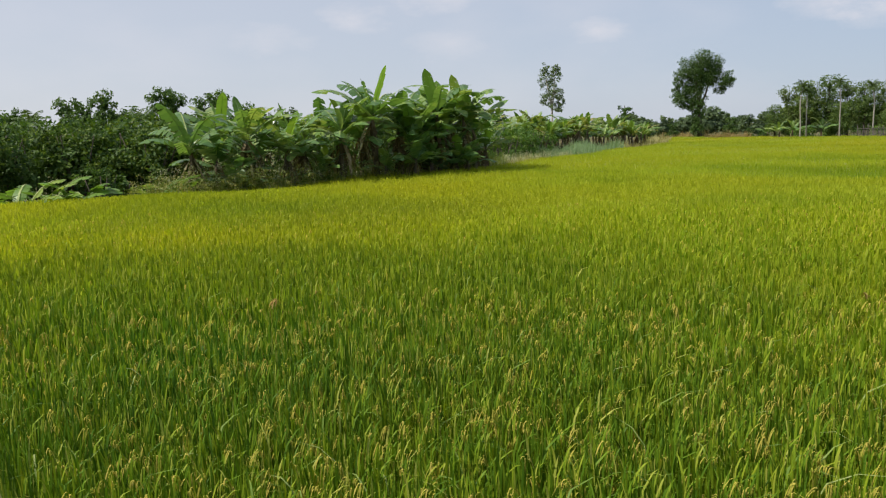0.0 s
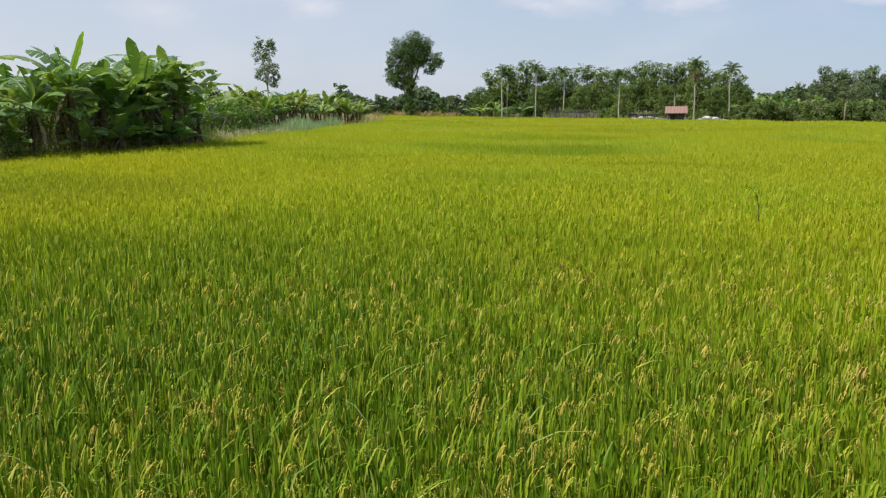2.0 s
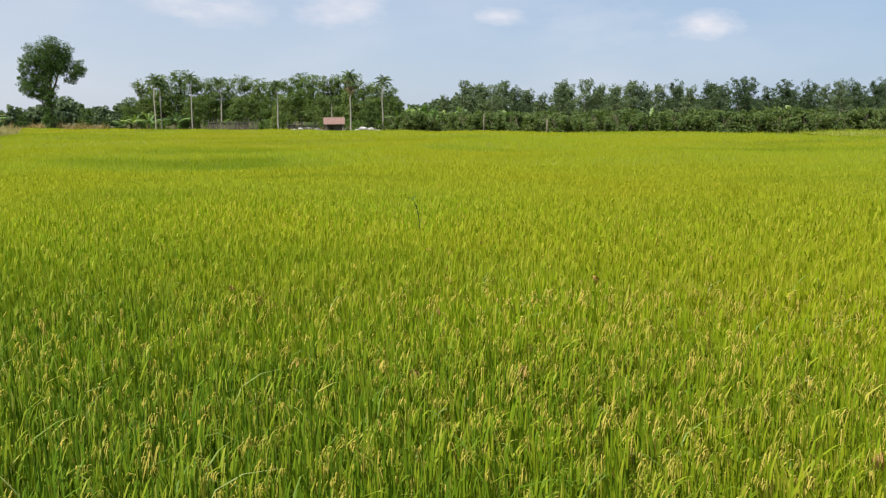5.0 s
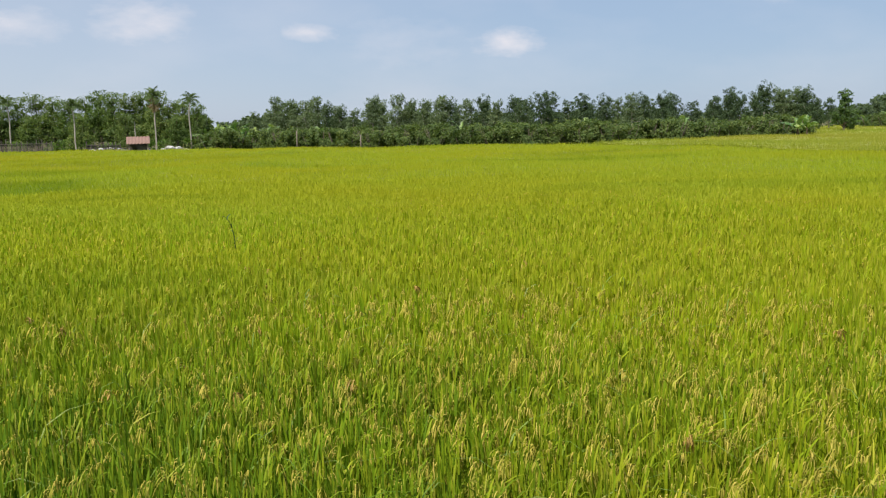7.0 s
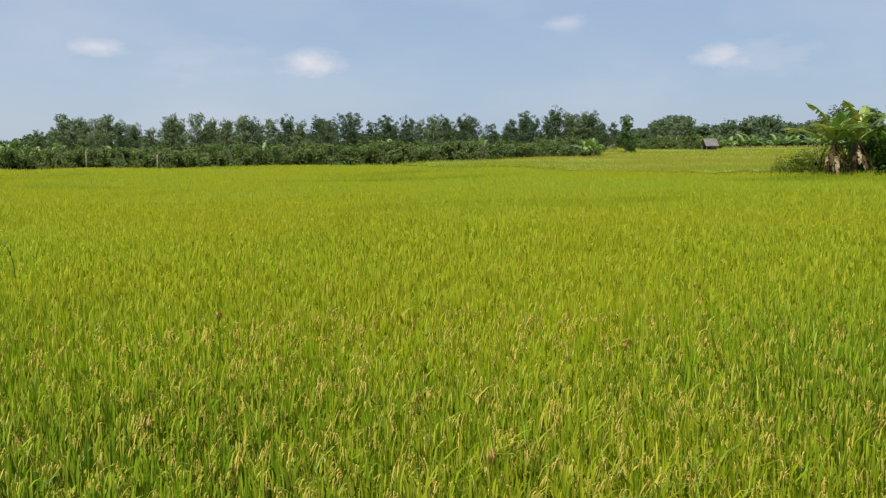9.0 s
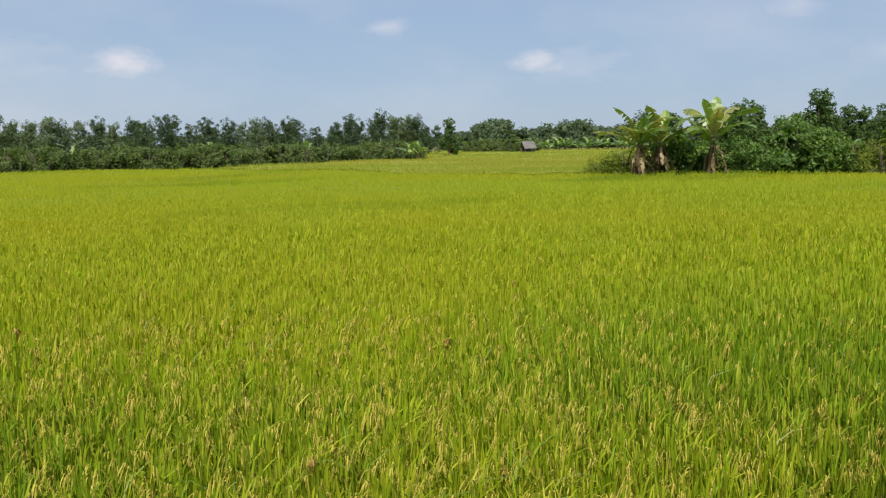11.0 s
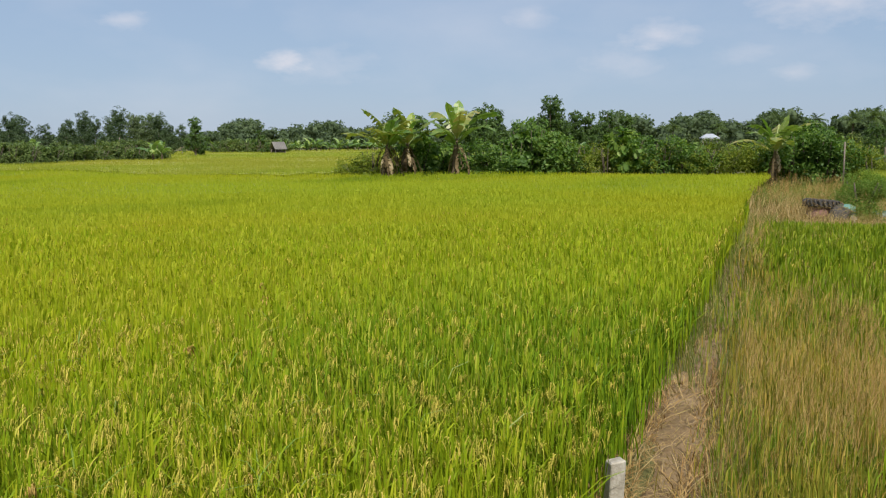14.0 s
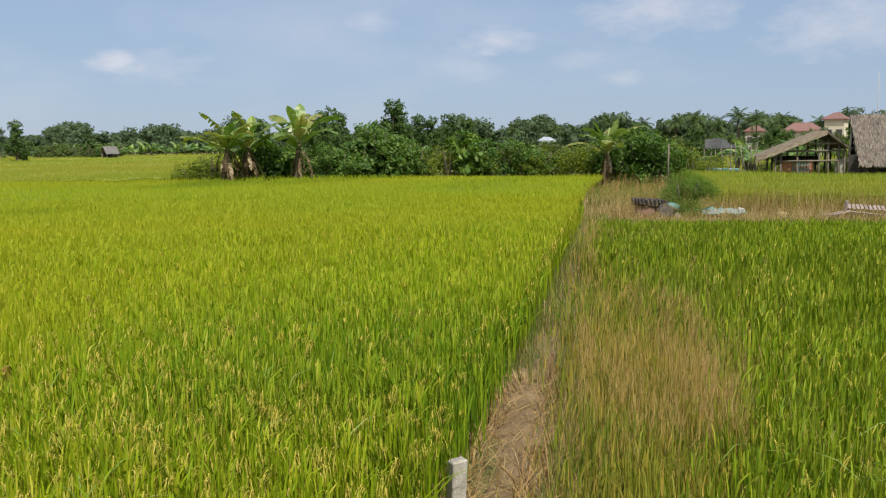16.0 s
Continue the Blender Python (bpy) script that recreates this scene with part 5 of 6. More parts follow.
BIG = tree(73, "great_tree", "great spreading dark green tree with a thick creeper-clad trunk", [
    (0.15, -0.4, 10.22, 1.28, 1.18, 1.18), (-1.54, 0.0, 9.61, 1.08, 1.00, 1.00), (1.85, 0.4, 9.76, 1.14, 1.05, 1.05), (-0.62, -0.2, 8.83, 1.42, 1.31, 1.31), (1.39, 0.2, 8.53, 1.28, 1.18, 1.18), (-2.16, -0.4, 7.60, 0.91, 0.84, 0.84), (3.24, 0.0, 7.91, 0.85, 0.79, 0.79), (2.32, 0.4, 6.52, 0.74, 0.68, 0.68), (0.62, -0.2, 7.60, 1.14, 1.05, 1.05), (-0.93, 0.2, 6.67, 0.99, 0.92, 0.92), (-2.32, -0.4, 5.28, 0.91, 0.84, 0.84), (-1.08, 0.0, 5.13, 0.85, 0.79, 0.79), (-2.78, 0.4, 6.83, 0.57, 0.53, 0.53), (-0.25, -0.2, 4.45, 0.85, 0.79, 0.79), (-0.25, 0.2, 3.27, 0.77, 0.71, 0.71), (-0.19, -0.4, 2.04, 0.71, 0.66, 0.66), (-1.85, 0.0, 6.21, 0.99, 0.92, 0.92), (0.3, 0.6, 8.4, 1.9, 1.5, 1.5), (-0.4, 0.4, 7.2, 1.5, 1.2, 1.2), (0.9, 0.3, 9.2, 1.6, 1.3, 1.1), (-2.4, 0.0, 5.9, 1.15, 1.0, 1.0), (-1.4, 0.2, 5.0, 1.0, 0.9, 0.9), (2.9, 0.0, 7.5, 1.1, 1.0, 0.9), (-1.9, 0.1, 8.3, 1.2, 1.1, 1.0)],
    22000, 0.21, M_TREE, 5.0, 0.26, limbs=5, clumps=950)
part_mesh("creeper", foliage_mesh("creeper", [(-0.25, 0, 4.4, 0.85, 0.8, 1.0), (-0.25, 0, 3.0, 0.75, 0.7, 1.0), (-0.2, 0, 1.6, 0.75, 0.7, 1.1), (-0.2, 0, 5.6, 1.0, 0.9, 1.0)], 4200, 0.2, 74, narrow=0.75, simple=True), M_TREE, BIG, "dark creeper on the trunk")
place(BIG, *polar(35.6, 112), 0, 35.6)
for az, d, s, sz in ((33.7, 112, 1.0, 0.95), (38.9, 105, 0.8, 0.8), (37.2, 118, 0.9, 0.8), (32.6, 112, 0.6, 0.55), (32.0, 105, 0.5, 0.5)):
    place(BACK[1], *polar(az, d), -0.3, g.uniform(0, 360), s * 0.8, sz * 0.62)

# ------------------------------------------------------------------ palm grove with the little hut
GROVE = [tree(81 + i, "grove_tree", "leafy yellow-green grove tree with drooping sprays", blob_crown(81 + i, 6.2, 2.4, 0.6, 9), 3700, 0.265, (M_BAMBOO, M_SCRUB, M_BAMBOO)[i], 2.4, 0.14, droop=0.8, narrow=0.35, group="grove trees") for i in range(3)]
for i, (az, d, s) in enumerate(((31.2, 103, 0.72), (30.4, 106, 0.98), (29.3, 105, 1.18), (28.2, 106, 1.12), (27.2, 107, 1.05), (26.3, 105, 1.0), (25.3, 106, 1.02), (24.3, 104, 1.05), (23.4, 103, 1.05), (22.5, 101, 1.02), (21.6, 99, 1.02), (20.8, 97, 1.06), (20.0, 95, 1.1),
                               (19.1, 94, 1.08), (18.3, 95, 1.02), (17.5, 92, 0.98), (16.8, 92, 0.9), (16.0, 91, 0.88), (15.2, 90, 0.78), (14.6, 89, 0.6), (24.8, 98, 0.7), (22.0, 94, 0.7), (19.4, 89, 0.68), (16.4, 86, 0.62), (27.6, 100, 0.7))):
    place(GROVE[i % 3], *polar(az, d), 0, g.uniform(0, 360), s * 1.1, s * g.uniform(0.92, 1.06))
ARECA = palm(91, 5.1, 1.05, 18, 0.06, 7.5)
for az, d, top in ((29.75, 97, 6.4), (29.4, 97.5, 6.0), (27.6, 97, 6.6), (25.8, 94, 6.0), (22.3, 89, 5.5), (15.6, 85, 5.8)):
    place(ARECA, *polar(az, d), 0, g.uniform(0, 360), 1.0, top / 5.9)
place(palm(92, 5.3, 1.1, 20, 0.06, 7.0, red=True), *polar(17.7, 82), 0, 0, 1.0)
place(ARECA, *polar(18.9, 82), 0, 0, 0.66)
for az, d, s in ((30.9, 99, 1.0), (30.2, 98, 1.05), (28.6, 98, 1.1), (31.6, 103, 0.9), (14.2, 84, 0.8), (13.4, 82, 0.7)):
    place(FIELD_BANANA, *polar(az, d), 0, g.uniform(0, 360), s)


def small_hut(az, d, wide, deep, wall_h, ridge, roof, wall, label, tilt=0):
    e = empty("farm_hut", label, "hut")
    e.matrix_basis = pose(*polar(az, d), 0, 0, 0, az + tilt)
    for sx in (-1, 1):
        for sy in (-1, 1):
            part("post", tube([(sx * wide * 0.46, sy * deep * 0.46, 0), (sx * wide * 0.46, sy * deep * 0.46, wall_h)], [0.07, 0.06], 6), M_WOOD, e)
    part("wall", box(pose(0, deep * 0.42, wall_h / 2), wide * 0.9, 0.06, wall_h), wall, e)
    part("wall", box(pose(wide * 0.2, -deep * 0.42, wall_h * 0.4), wide * 0.5, 0.06, wall_h * 0.8), wall, e)
    for s in (-1, 1):
        bm = bmesh.new()
        n = 14
        top, low = [], []
        for i in range(n + 1):
            x, lift = -wide * 0.58 + wide * 1.16 * i / n, 0.04 * (i % 2)
            for row, drop in ((top, 0.0), (low, 0.05)):
                row.append((bm.verts.new((x, 0, ridge + lift - drop)), bm.verts.new((x, s * deep * 0.65, wall_h - 0.12 + lift - drop))))
        for row in (top, low):
            for a, b in zip(row, row[1:]):
                bm.faces.new((a[0], b[0], b[1], a[1]))
        for a, b, c, d in zip(top, top[1:], low, low[1:]):
            bm.faces.new((a[1], b[1], d[1], c[1]))
        part("roof", bm, roof, e)
    return e


for i in range(30):
    az = 31.5 - 19.0 * (i + g.random()) / 30
    place(SMALLH, *polar(az, np.interp(az, (13, 20, 31), (86, 92, 104))), 0, g.uniform(0, 360), 0.9, g.uniform(0.45, 0.7))
small_hut(18.75, 80.5, 1.65, 1.3, 1.52, 1.98, M_FADED, M_DARK, "little hut with a faded red tiled roof among palms")
small_hut(-30.0, 104, 1.35, 1.25, 1.5, 2.2, M_GREY_ROOF, M_DARK, "little field hut with a grey weathered roof and open front", 25)


def lump(name, x, y, z, sx, sy, sz, material, label, category, seed=0, turn=0):
    """A slumped heap, sack or stone."""
    bm = bmesh.new()
    bmesh.ops.create_icosphere(bm, subdivisions=2, radius=1)
    for v in bm.verts:
        v.co *= 1 + 0.28 * noise.noise(v.co * 1.7 + Vector((seed, 0, 0)))
        v.co = Vector((v.co.x * sx, v.co.y * sy, max(v.co.z, -0.45) * sz))
    ob = tagged(part(name, bm, material), label, category)
    ob.matrix_basis = pose(x, y, z + 0.45 * sz, 0, 0, turn)
    return ob


for az, d, sx in ((20.5, 85.0, 2.2), (16.7, 83.0, 1.7), (18.4, 82.2, 0.9)):
    lump("rubbish_heap", *polar(az, d), 0, sx, 0.7, 0.7, M_GREY_ROOF, "low heap of grey rubble and rubbish by the grove", "rubble", int(sx * 10), az)
for i, (az, d, s, z) in enumerate(((21.4, 84.2, 0.4, 0.6), (20.9, 84.2, 0.34, 0.75), (20.4, 84.2, 0.42, 0.75), (19.9, 84.2, 0.32, 0.7), (17.3, 82.2, 0.32, 0.6), (16.9, 82.2, 0.44, 0.75), (16.4, 82.2, 0.38, 0.7), (15.9, 82.4, 0.34, 0.5), (18.5, 81.4, 0.3, 0.6), (25.2, 92, 0.3, 0.4))):
    lump("white_sack", *polar(az, d), z + 0.1, s * 0.85, s * 0.55, s * 0.42, M_WHITE, "pale stuffed sack on the rubbish at the grove's edge", "sack", i)


def stick_fence(az0, az1, d0, d1, n, h, material, label):
    e = empty("stick_fence", label, "fence")
    for i in range(n):
        t = i / (n - 1)
        x, y = polar(az0 + (az1 - az0) * t, d0 + (d1 - d0) * t)
        part("post", tube([(x, y, 0), (x + g.uniform(-0.05, 0.05), y, h * g.uniform(0.9, 1.1))], [0.05, 0.04], 5), M_DARK, e)
    a, b = polar(az0, d0), polar(az1, d1)
    for z in (h * 0.45, h * 0.85):
        part("rail", tube([(a[0], a[1] - 0.05, z), (b[0], b[1] - 0.05, z)], [0.035, 0.03], 5), M_DARK, e)
    for i in range(n * 4):
        t = (i + 0.5) / (n * 4)
        x, y = a[0] + (b[0] - a[0]) * t, a[1] + (b[1] - a[1]) * t
        part("picket", box(pose(x, y + 0.06, h * 0.42, 0, g.uniform(-3, 3), 0), 0.035, 0.03, h * g.uniform(0.7, 0.9)), material, e)
    return e


stick_fence(26.6, 23.6, 95, 91, 12, 1.75, M_WOOD, "grey wire fence with wooden posts by the grove")
stick_fence(21.7, 19.8, 86, 82, 9, 1.5, M_DARK, "dark boarded fence at the edge of the grove")

# ------------------------------------------------------------------ middle: scrub hedge with a row of trees behind
SCRUB = [shrub(101 + i, "scrub_shrub", "dense scrubby green hedge shrub", 2.5, 1.7, 1650, 0.225, M_SCRUB, "hedge shrubs", 0.8, 9, simple=True) for i in range(4)]
FRONT = [(-14.5, 77.0), (-8, 72.3), (4, 66.6), (9, 64.8), (16, 67), (24, 70.5), (31, 74.5)]
for row, (off, n) in enumerate(((0.0, 40), (1.4, 36), (3.0, 32))):
    for i in range(n):
        t = (i + g.uniform(-0.3, 0.3)) / (n - 1) * (len(FRONT) - 1)
        k = min(max(int(t), 0), len(FRONT) - 2)
        f = t - k
        x = FRONT[k][0] + (FRONT[k + 1][0] - FRONT[k][0]) * f
        y = FRONT[k][1] + (FRONT[k + 1][1] - FRONT[k][1]) * f + off
        place(SCRUB[i % 4], x, y, 0, g.uniform(0, 360), 1.0, g.uniform(0.88, 1.12))
ROW = [tree(111 + i, "row_tree", "slender grey-green tree in a field row", blob_crown(111 + i, 6.5, 2.1, 1.0, 9, 1.0), 2500, 0.29, M_EUCA if i in (1, 3) else M_ROW, 3.0, 0.08, M_PALE_BARK, 0.5, 0.35, 0.35, "row trees", clumps=150, limbs=3) for i in range(5)]
PROFILE = [(11.6, 1.1), (10.2, 1.95), (9.0, 1.75), (7.7, 1.9), (6.1, 1.35), (4.1, 2.0), (2.5, 1.95), (0.7, 1.65), (-0.4, 1.8), (-3.1, 1.81), (-5.0, 1.71), (-6.8, 1.98), (-9.4, 1.65), (-10.8, 1.63), (-12.5, 1.72),
           (-14.5, 1.68), (-17.6, 1.34), (-18.5, 1.75), (-20.5, 2.07), (-22.1, 1.79), (-23.3, 1.12)]
for i, (az, el) in enumerate(PROFILE + [(a + g.uniform(-0.9, -0.4), e * g.uniform(0.8, 0.98)) for a, e in PROFILE]):
    d = 100 + g.uniform(-4, 4)
    h = 2.5 + d * math.tan(radians(el))
    place(ROW[((1, 3, 1, 3, 0) if az > -4 else (0, 2, 4, 0, 1))[i % 5]], *polar(az, d), 0, g.uniform(0, 360), h / 6.5 * g.uniform(0.95, 1.1), h / 6.5)
for i in range(24):
    az = 11.0 - 34 * (i + g.random()) / 24
    el = np.interp(-az, [-p[0] for p in PROFILE], [p[1] for p in PROFILE]) * g.uniform(0.6, 0.9)
    d = 108 + g.uniform(-3, 6)
    h = 2.5 + d * math.tan(radians(el))
    place(ROW[(1, 3)[i % 2] if az > -4 else (0, 2, 4)[i % 3]], *polar(az, d), 0, g.uniform(0, 360), h / 6.5 * 1.15, h / 6.5)
place(BACK[2], *polar(-24.9, 92), -0.4, 40, 0.78, 0.85)
for az, d, s in ((11.0, 84, 1.0), (7.5, 84, 1.0), (-9.8, 86, 1.1), (-15.6, 84, 1.1), (-22.3, 76, 1.0), (-22.9, 77, 1.0), (-1.5, 86, 1.1), (12.4, 84, 1.0)):
    place(FIELD_BANANA, *polar(az, d), 0, g.uniform(0, 360), s)
for az, d, h in ((8.9, 73.6, 2.0), (4.9, 72.0, 1.6)):
    x, y = polar(az, d)
    ob = tagged(part("hedge_post", tube([(0, 0, 0), (0.04, 0, h * 1.1)], [0.06, 0.05], 7), M_WOOD), "pale weathered wooden post before the hedge", "post")
    ob.matrix_basis = pose(x, y - 1.5, 0)

# low bananas and trees beyond the taller crop
for i in range(30):
    az = -25.8 - 11.5 * (i + g.random()) / 30
    place(FIELD_BANANA, *polar(az, 118 + g.uniform(-4, 8)), 0, g.uniform(0, 360), g.uniform(0.85, 1.1))
for i in range(12):
    az = -26.2 - 4.2 * (i + g.random()) / 12
    place(SCRUB[i % 4], *polar(az, 112 + g.uniform(-3, 3)), 0, g.uniform(0, 360), 1.1)
place(tree(118, "field_tree", "dark rounded tree beside the field hut", blob_crown(118, 3.6, 1.6, 0.5), 500, 0.3, M_TREE, 1.2, 0.1), *polar(-28.9, 108), 0, 0)

# thicket between the grove and the hedge
for i in range(14):
    az = 15.2 - 4.6 * (i + g.random()) / 14
    place(SCRUB[i % 4], *polar(az, 84 + g.uniform(-2, 3)), 0, g.uniform(0, 360), 1.0, g.uniform(0.8, 1.15))
for i in range(9):
    az = 14.8 - 4.4 * (i + g.random()) / 9
    place(FIELD_BANANA, *polar(az, 88 + g.uniform(-2, 2)), 0, g.uniform(0, 360), g.uniform(1.0, 1.3))

# ------------------------------------------------------------------ right hedge
HEDGE = [shrub(121 + i, "hedge_shrub", "thick glossy green hedge shrub", 2.9, 1.7, 4600, 0.145, M_HEDGE, "hedge shrubs", 0.6, 9) for i in range(4)]
LIME = shrub(127, "light_shrub", "loose yellow-green shrub in the hedge", 2.6, 1.5, 3200, 0.115, M_LIME, "hedge shrubs", 0.5)
BROAD = shrub(128, "broadleaf_shrub", "dense shrub with large bright green leaves", 2.9, 1.5, 2200, 0.27, M_HEDGE, "hedge shrubs", 0.8, 9, 0.6)
RIGHT = [  # bearing, distance, kind, height
    (-35.2, 40.6, 4, 1.9), (-36.0, 41.4, 4, 2.6), (-38.9, 41.6, 0, 3.2), (-39.6, 42.2, 5, 3.0), (-42.6, 42.2, 2, 2.5), (-44.3, 42.0, 3, 2.6), (-45.4, 42.4, 5, 3.1), (-46.5, 42.6, 1, 3.9), (-47.6, 42.4, 2, 3.2), (-48.6, 42.6, 3, 2.9), (-50.0, 43.0, 4, 2.8),
    (-51.2, 42.6, 4, 2.7), (-52.5, 42.8, 5, 3.2), (-53.6, 43.0, 2, 3.0), (-54.8, 43.0, 4, 2.7), (-56.0, 43.2, 3, 2.7), (-57.2, 43.2, 4, 2.6), (-58.4, 43.2, 4, 2.6), (-59.6, 43.4, 4, 2.6), (-62.4, 43.4, 2, 3.4), (-63.3, 43.6, 0, 3.5), (-64.2, 43.4, 3, 3.0),
    (-65.8, 44.6, 4, 2.8), (-66.8, 44.2, 4, 2.0), (-67.4, 44.0, 4, 1.6), (-40.8, 43.0, 3, 2.6), (-60.6, 44.6, 3, 2.8)]
for az, d, k, h in RIGHT:
    src, base = (LIME, 2.6) if k == 4 else (BROAD, 2.9) if k == 5 else (HEDGE[k], 2.9)
    place(src, *polar(az, d), 0, g.uniform(0, 360), 0.95 if h < 3.3 else 1.05, h / base * 0.93)
for az, d, s, k in ((-36.6, 39.4, 1.32, DRY_BANANA), (-37.8, 40.0, 1.34, DRY_BANANA), (-41.2, 39.4, 1.55, FAN_BANANA), (-61.2, 40.6, 1.25, FAN_BANANA), (-49.4, 44, 0.9, FIELD_BANANA), (-66.4, 45.5, 0.8, FIELD_BANANA)):
    place(k, *polar(az, d), 0, g.uniform(0, 360), s)
ob = tagged(part("hedge_post", tube([(0, 0, 0), (0.05, 0.02, 2.2)], [0.04, 0.032], 7), M_WOOD), "grey weathered wooden pole before the hedge", "post")
ob.matrix_basis = pose(*polar(-65.2, 41.6), 0)
for az, d, h, k in ((-43.3, 78, 6.1, 0), (-42.5, 80, 5.5, 1), (-44.1, 80, 5.6, 2), (-47.6, 80, 6.9, 1), (-47.9, 82, 6.2, 2), (-38.8, 75, 5.0, 2), (-39.3, 77, 4.8, 1), (-49.2, 84, 5.4, 2), (-50, 82, 5.3, 0), (-51.2, 84, 5.6, 1), (-52.4, 84, 5.2, 0)):
    place(BACK[k], *polar(az, d), -0.3, g.uniform(0, 360), h / 6.3)


# ------------------------------------------------------------------ far woods
def far_woods(az0, az1, d0, d1, n, hmin, hmax, size, seed, label, leaf):
    gg = random.Random(seed)
    blobs = []
    for i in range(n):
        az, d = az0 + (az1 - az0) * (i + gg.random()) / n, gg.uniform(d0, d1)
        x, y = polar(az, d)
        h = gg.uniform(hmin, hmax) * (0.85 + 0.15 * math.sin(az * 1.3))
        r = h * gg.uniform(0.28, 0.42)
        blobs += [(x, y, h * 0.72, r, r, h * 0.28), (x + gg.uniform(-r, r), y + gg.uniform(-r, r), h * 0.4, r * 1.3, r * 1.3, h * 0.36)]
    me = foliage_mesh("far_woods", blobs, n * 760, size * 0.95, seed, 0.5, 0.3, 0.1, 1.1, clumps=n * 110, simple=True, tight=0.84, loose=0.12)
    # dense inner leaf mass of every crown, joined to its leaves
    ball = bmesh.new()
    bmesh.ops.create_icosphere(ball, subdivisions=1, radius=1)
    bv, bf = np.array([v.co for v in ball.verts]), np.array([[v.index for v in f.verts] for f in ball.faces])
    ball.free()
    co = np.zeros(len(me.vertices) * 3)
    me.vertices.foreach_get("co", co)
    verts, tris = [co.reshape(-1, 3)], [np.arange(len(me.vertices)).reshape(-1, 3)]
    for i, b in enumerate(blobs):
        k = (0.55 if i % 2 == 0 else 0.66) + 0.12 * np.sin(bv @ np.array([3.1, 2.3, 4.7]) + i)
        v = np.array(b[:3]) + bv * np.array(b[3:]) * k[:, None]
        v[:, 2] = np.maximum(v[:, 2], 0)
        tris.append(bf + sum(map(len, verts[:1])) + i * len(bv))
        verts.append(v)
    bpy.data.meshes.remove(me)
    tris = np.concatenate(tris)
    me = np_mesh("far_woods", np.concatenate(verts), tris.ravel(), np.full(len(tris), 3))
    tagged(part_mesh("far_woods", me, leaf), label, "woods", kind="stuff")


far_woods(-25, -52, 150, 190, 95, 5.2, 7.2, 0.5, 201, "distant line of mixed green trees beyond the fields", M_HAZED_WOOD)
far_woods(-50, -84, 135, 180, 110, 5.8, 7.4, 0.5, 202, "distant village trees and palms behind the hedge", M_HAZED_WOOD)
far_woods(47, 11, 165, 210, 80, 4.2, 6.0, 0.65, 203, "distant line of trees beyond the fields", M_HAZED_WOOD)
far_woods(86, 48, 95, 140, 70, 5.0, 6.6, 0.55, 204, "distant trees behind the orchard", M_HAZED_WOOD)
far_woods(14, -26, 170, 220, 80, 4.0, 5.5, 0.65, 205, "distant trees behind the field row", M_HAZED_WOOD)
COCO2 = palm(62, 6.0, 3.0, 16, 0.16, 7.0, "coconut_palm", "coconut palm rising over the village trees", M_BARK)
for i, (az, s) in enumerate(((-55.3, 0.6), (-58.0, 0.62), (-61.4, 0.75), (-63.6, 0.72), (-65.6, 0.75), (-66.8, 0.8), (-68.2, 0.72), (-69.3, 0.86), (-70.4, 0.78), (-71.9, 0.76), (-73.9, 0.68))):
    place(COCO2, *polar(az, 126 + (i * 7) % 11), 0, g.uniform(0, 360), s * 0.9)


# ------------------------------------------------------------------ village houses
def house(az, d, wide, deep, wall_h, ridge, roof, label, tilt=0, windows=3):
    e = empty("village_house", label, "house")
    e.matrix_basis = pose(*polar(az, d), 0, 0, 0, az + tilt)
    part("wall", box(pose(0, 0, wall_h / 2), wide, deep, wall_h), M_CREAM, e)
    bm = bmesh.new()
    o = 0.3
    p = [(-wide / 2 - o, -deep / 2 - o, wall_h), (wide / 2 + o, -deep / 2 - o, wall_h), (wide / 2 + o, deep / 2 + o, wall_h), (-wide / 2 - o, deep / 2 + o, wall_h), (-wide / 2 + deep * 0.25, 0, ridge), (wide / 2 - deep * 0.25, 0, ridge)]
    v = [bm.verts.new(q) for q in p] + [bm.verts.new((q[0], q[1], q[2] - 0.15)) for q in p[:4]]
    for f in ((0, 1, 5, 4), (2, 3, 4, 5), (1, 2, 5), (3, 0, 4), (0, 6, 7, 1), (1, 7, 8, 2), (2, 8, 9, 3), (3, 9, 6, 0), (9, 8, 7, 6)):
        bm.faces.new([v[k] for k in f])
    part("roof", bm, roof, e)
    for i in range(windows):
        x = -wide / 2 + wide * (i + 0.5) / windows
        w = part("window", box(pose(x, -deep / 2 - 0.02, wall_h * 0.6), 0.9, 0.06, 1.1), M_WHITE, e)
        part("pane", box(pose(x, -deep / 2 - 0.06, wall_h * 0.6), 0.72, 0.03, 0.92), M_DARK, w)


house(-73.0, 128, 4.7, 5, 3.2, 4.3, M_TILE, "low house with a long red tiled roof", 4, 4)
house(-74.85, 130, 2.5, 3.5, 4.75, 5.6, M_TILE, "two-storey cream house with a red roof", -8, 2)
house(-70.3, 132, 2.5, 3.5, 3.3, 4.05, M_TILE, "small cream house with a red roof", 0, 2)
for i in range(20):
    az = -64 - 13 * (i + g.random()) / 20
    place(SCRUB[i % 4] if i % 3 else BACK[i % 3], *polar(az, 112 + g.uniform(-6, 4)), 0, g.uniform(0, 360), 0.5 if i % 3 == 0 else 1.2, (g.uniform(0.45, 0.6) if i % 3 == 0 else g.uniform(0.95, 1.3)))
for az in (-57.0, -57.8, -58.3):
    place(SCRUB[1], *polar(az, 104), 0, g.uniform(0, 360), 1.0, 0.95)
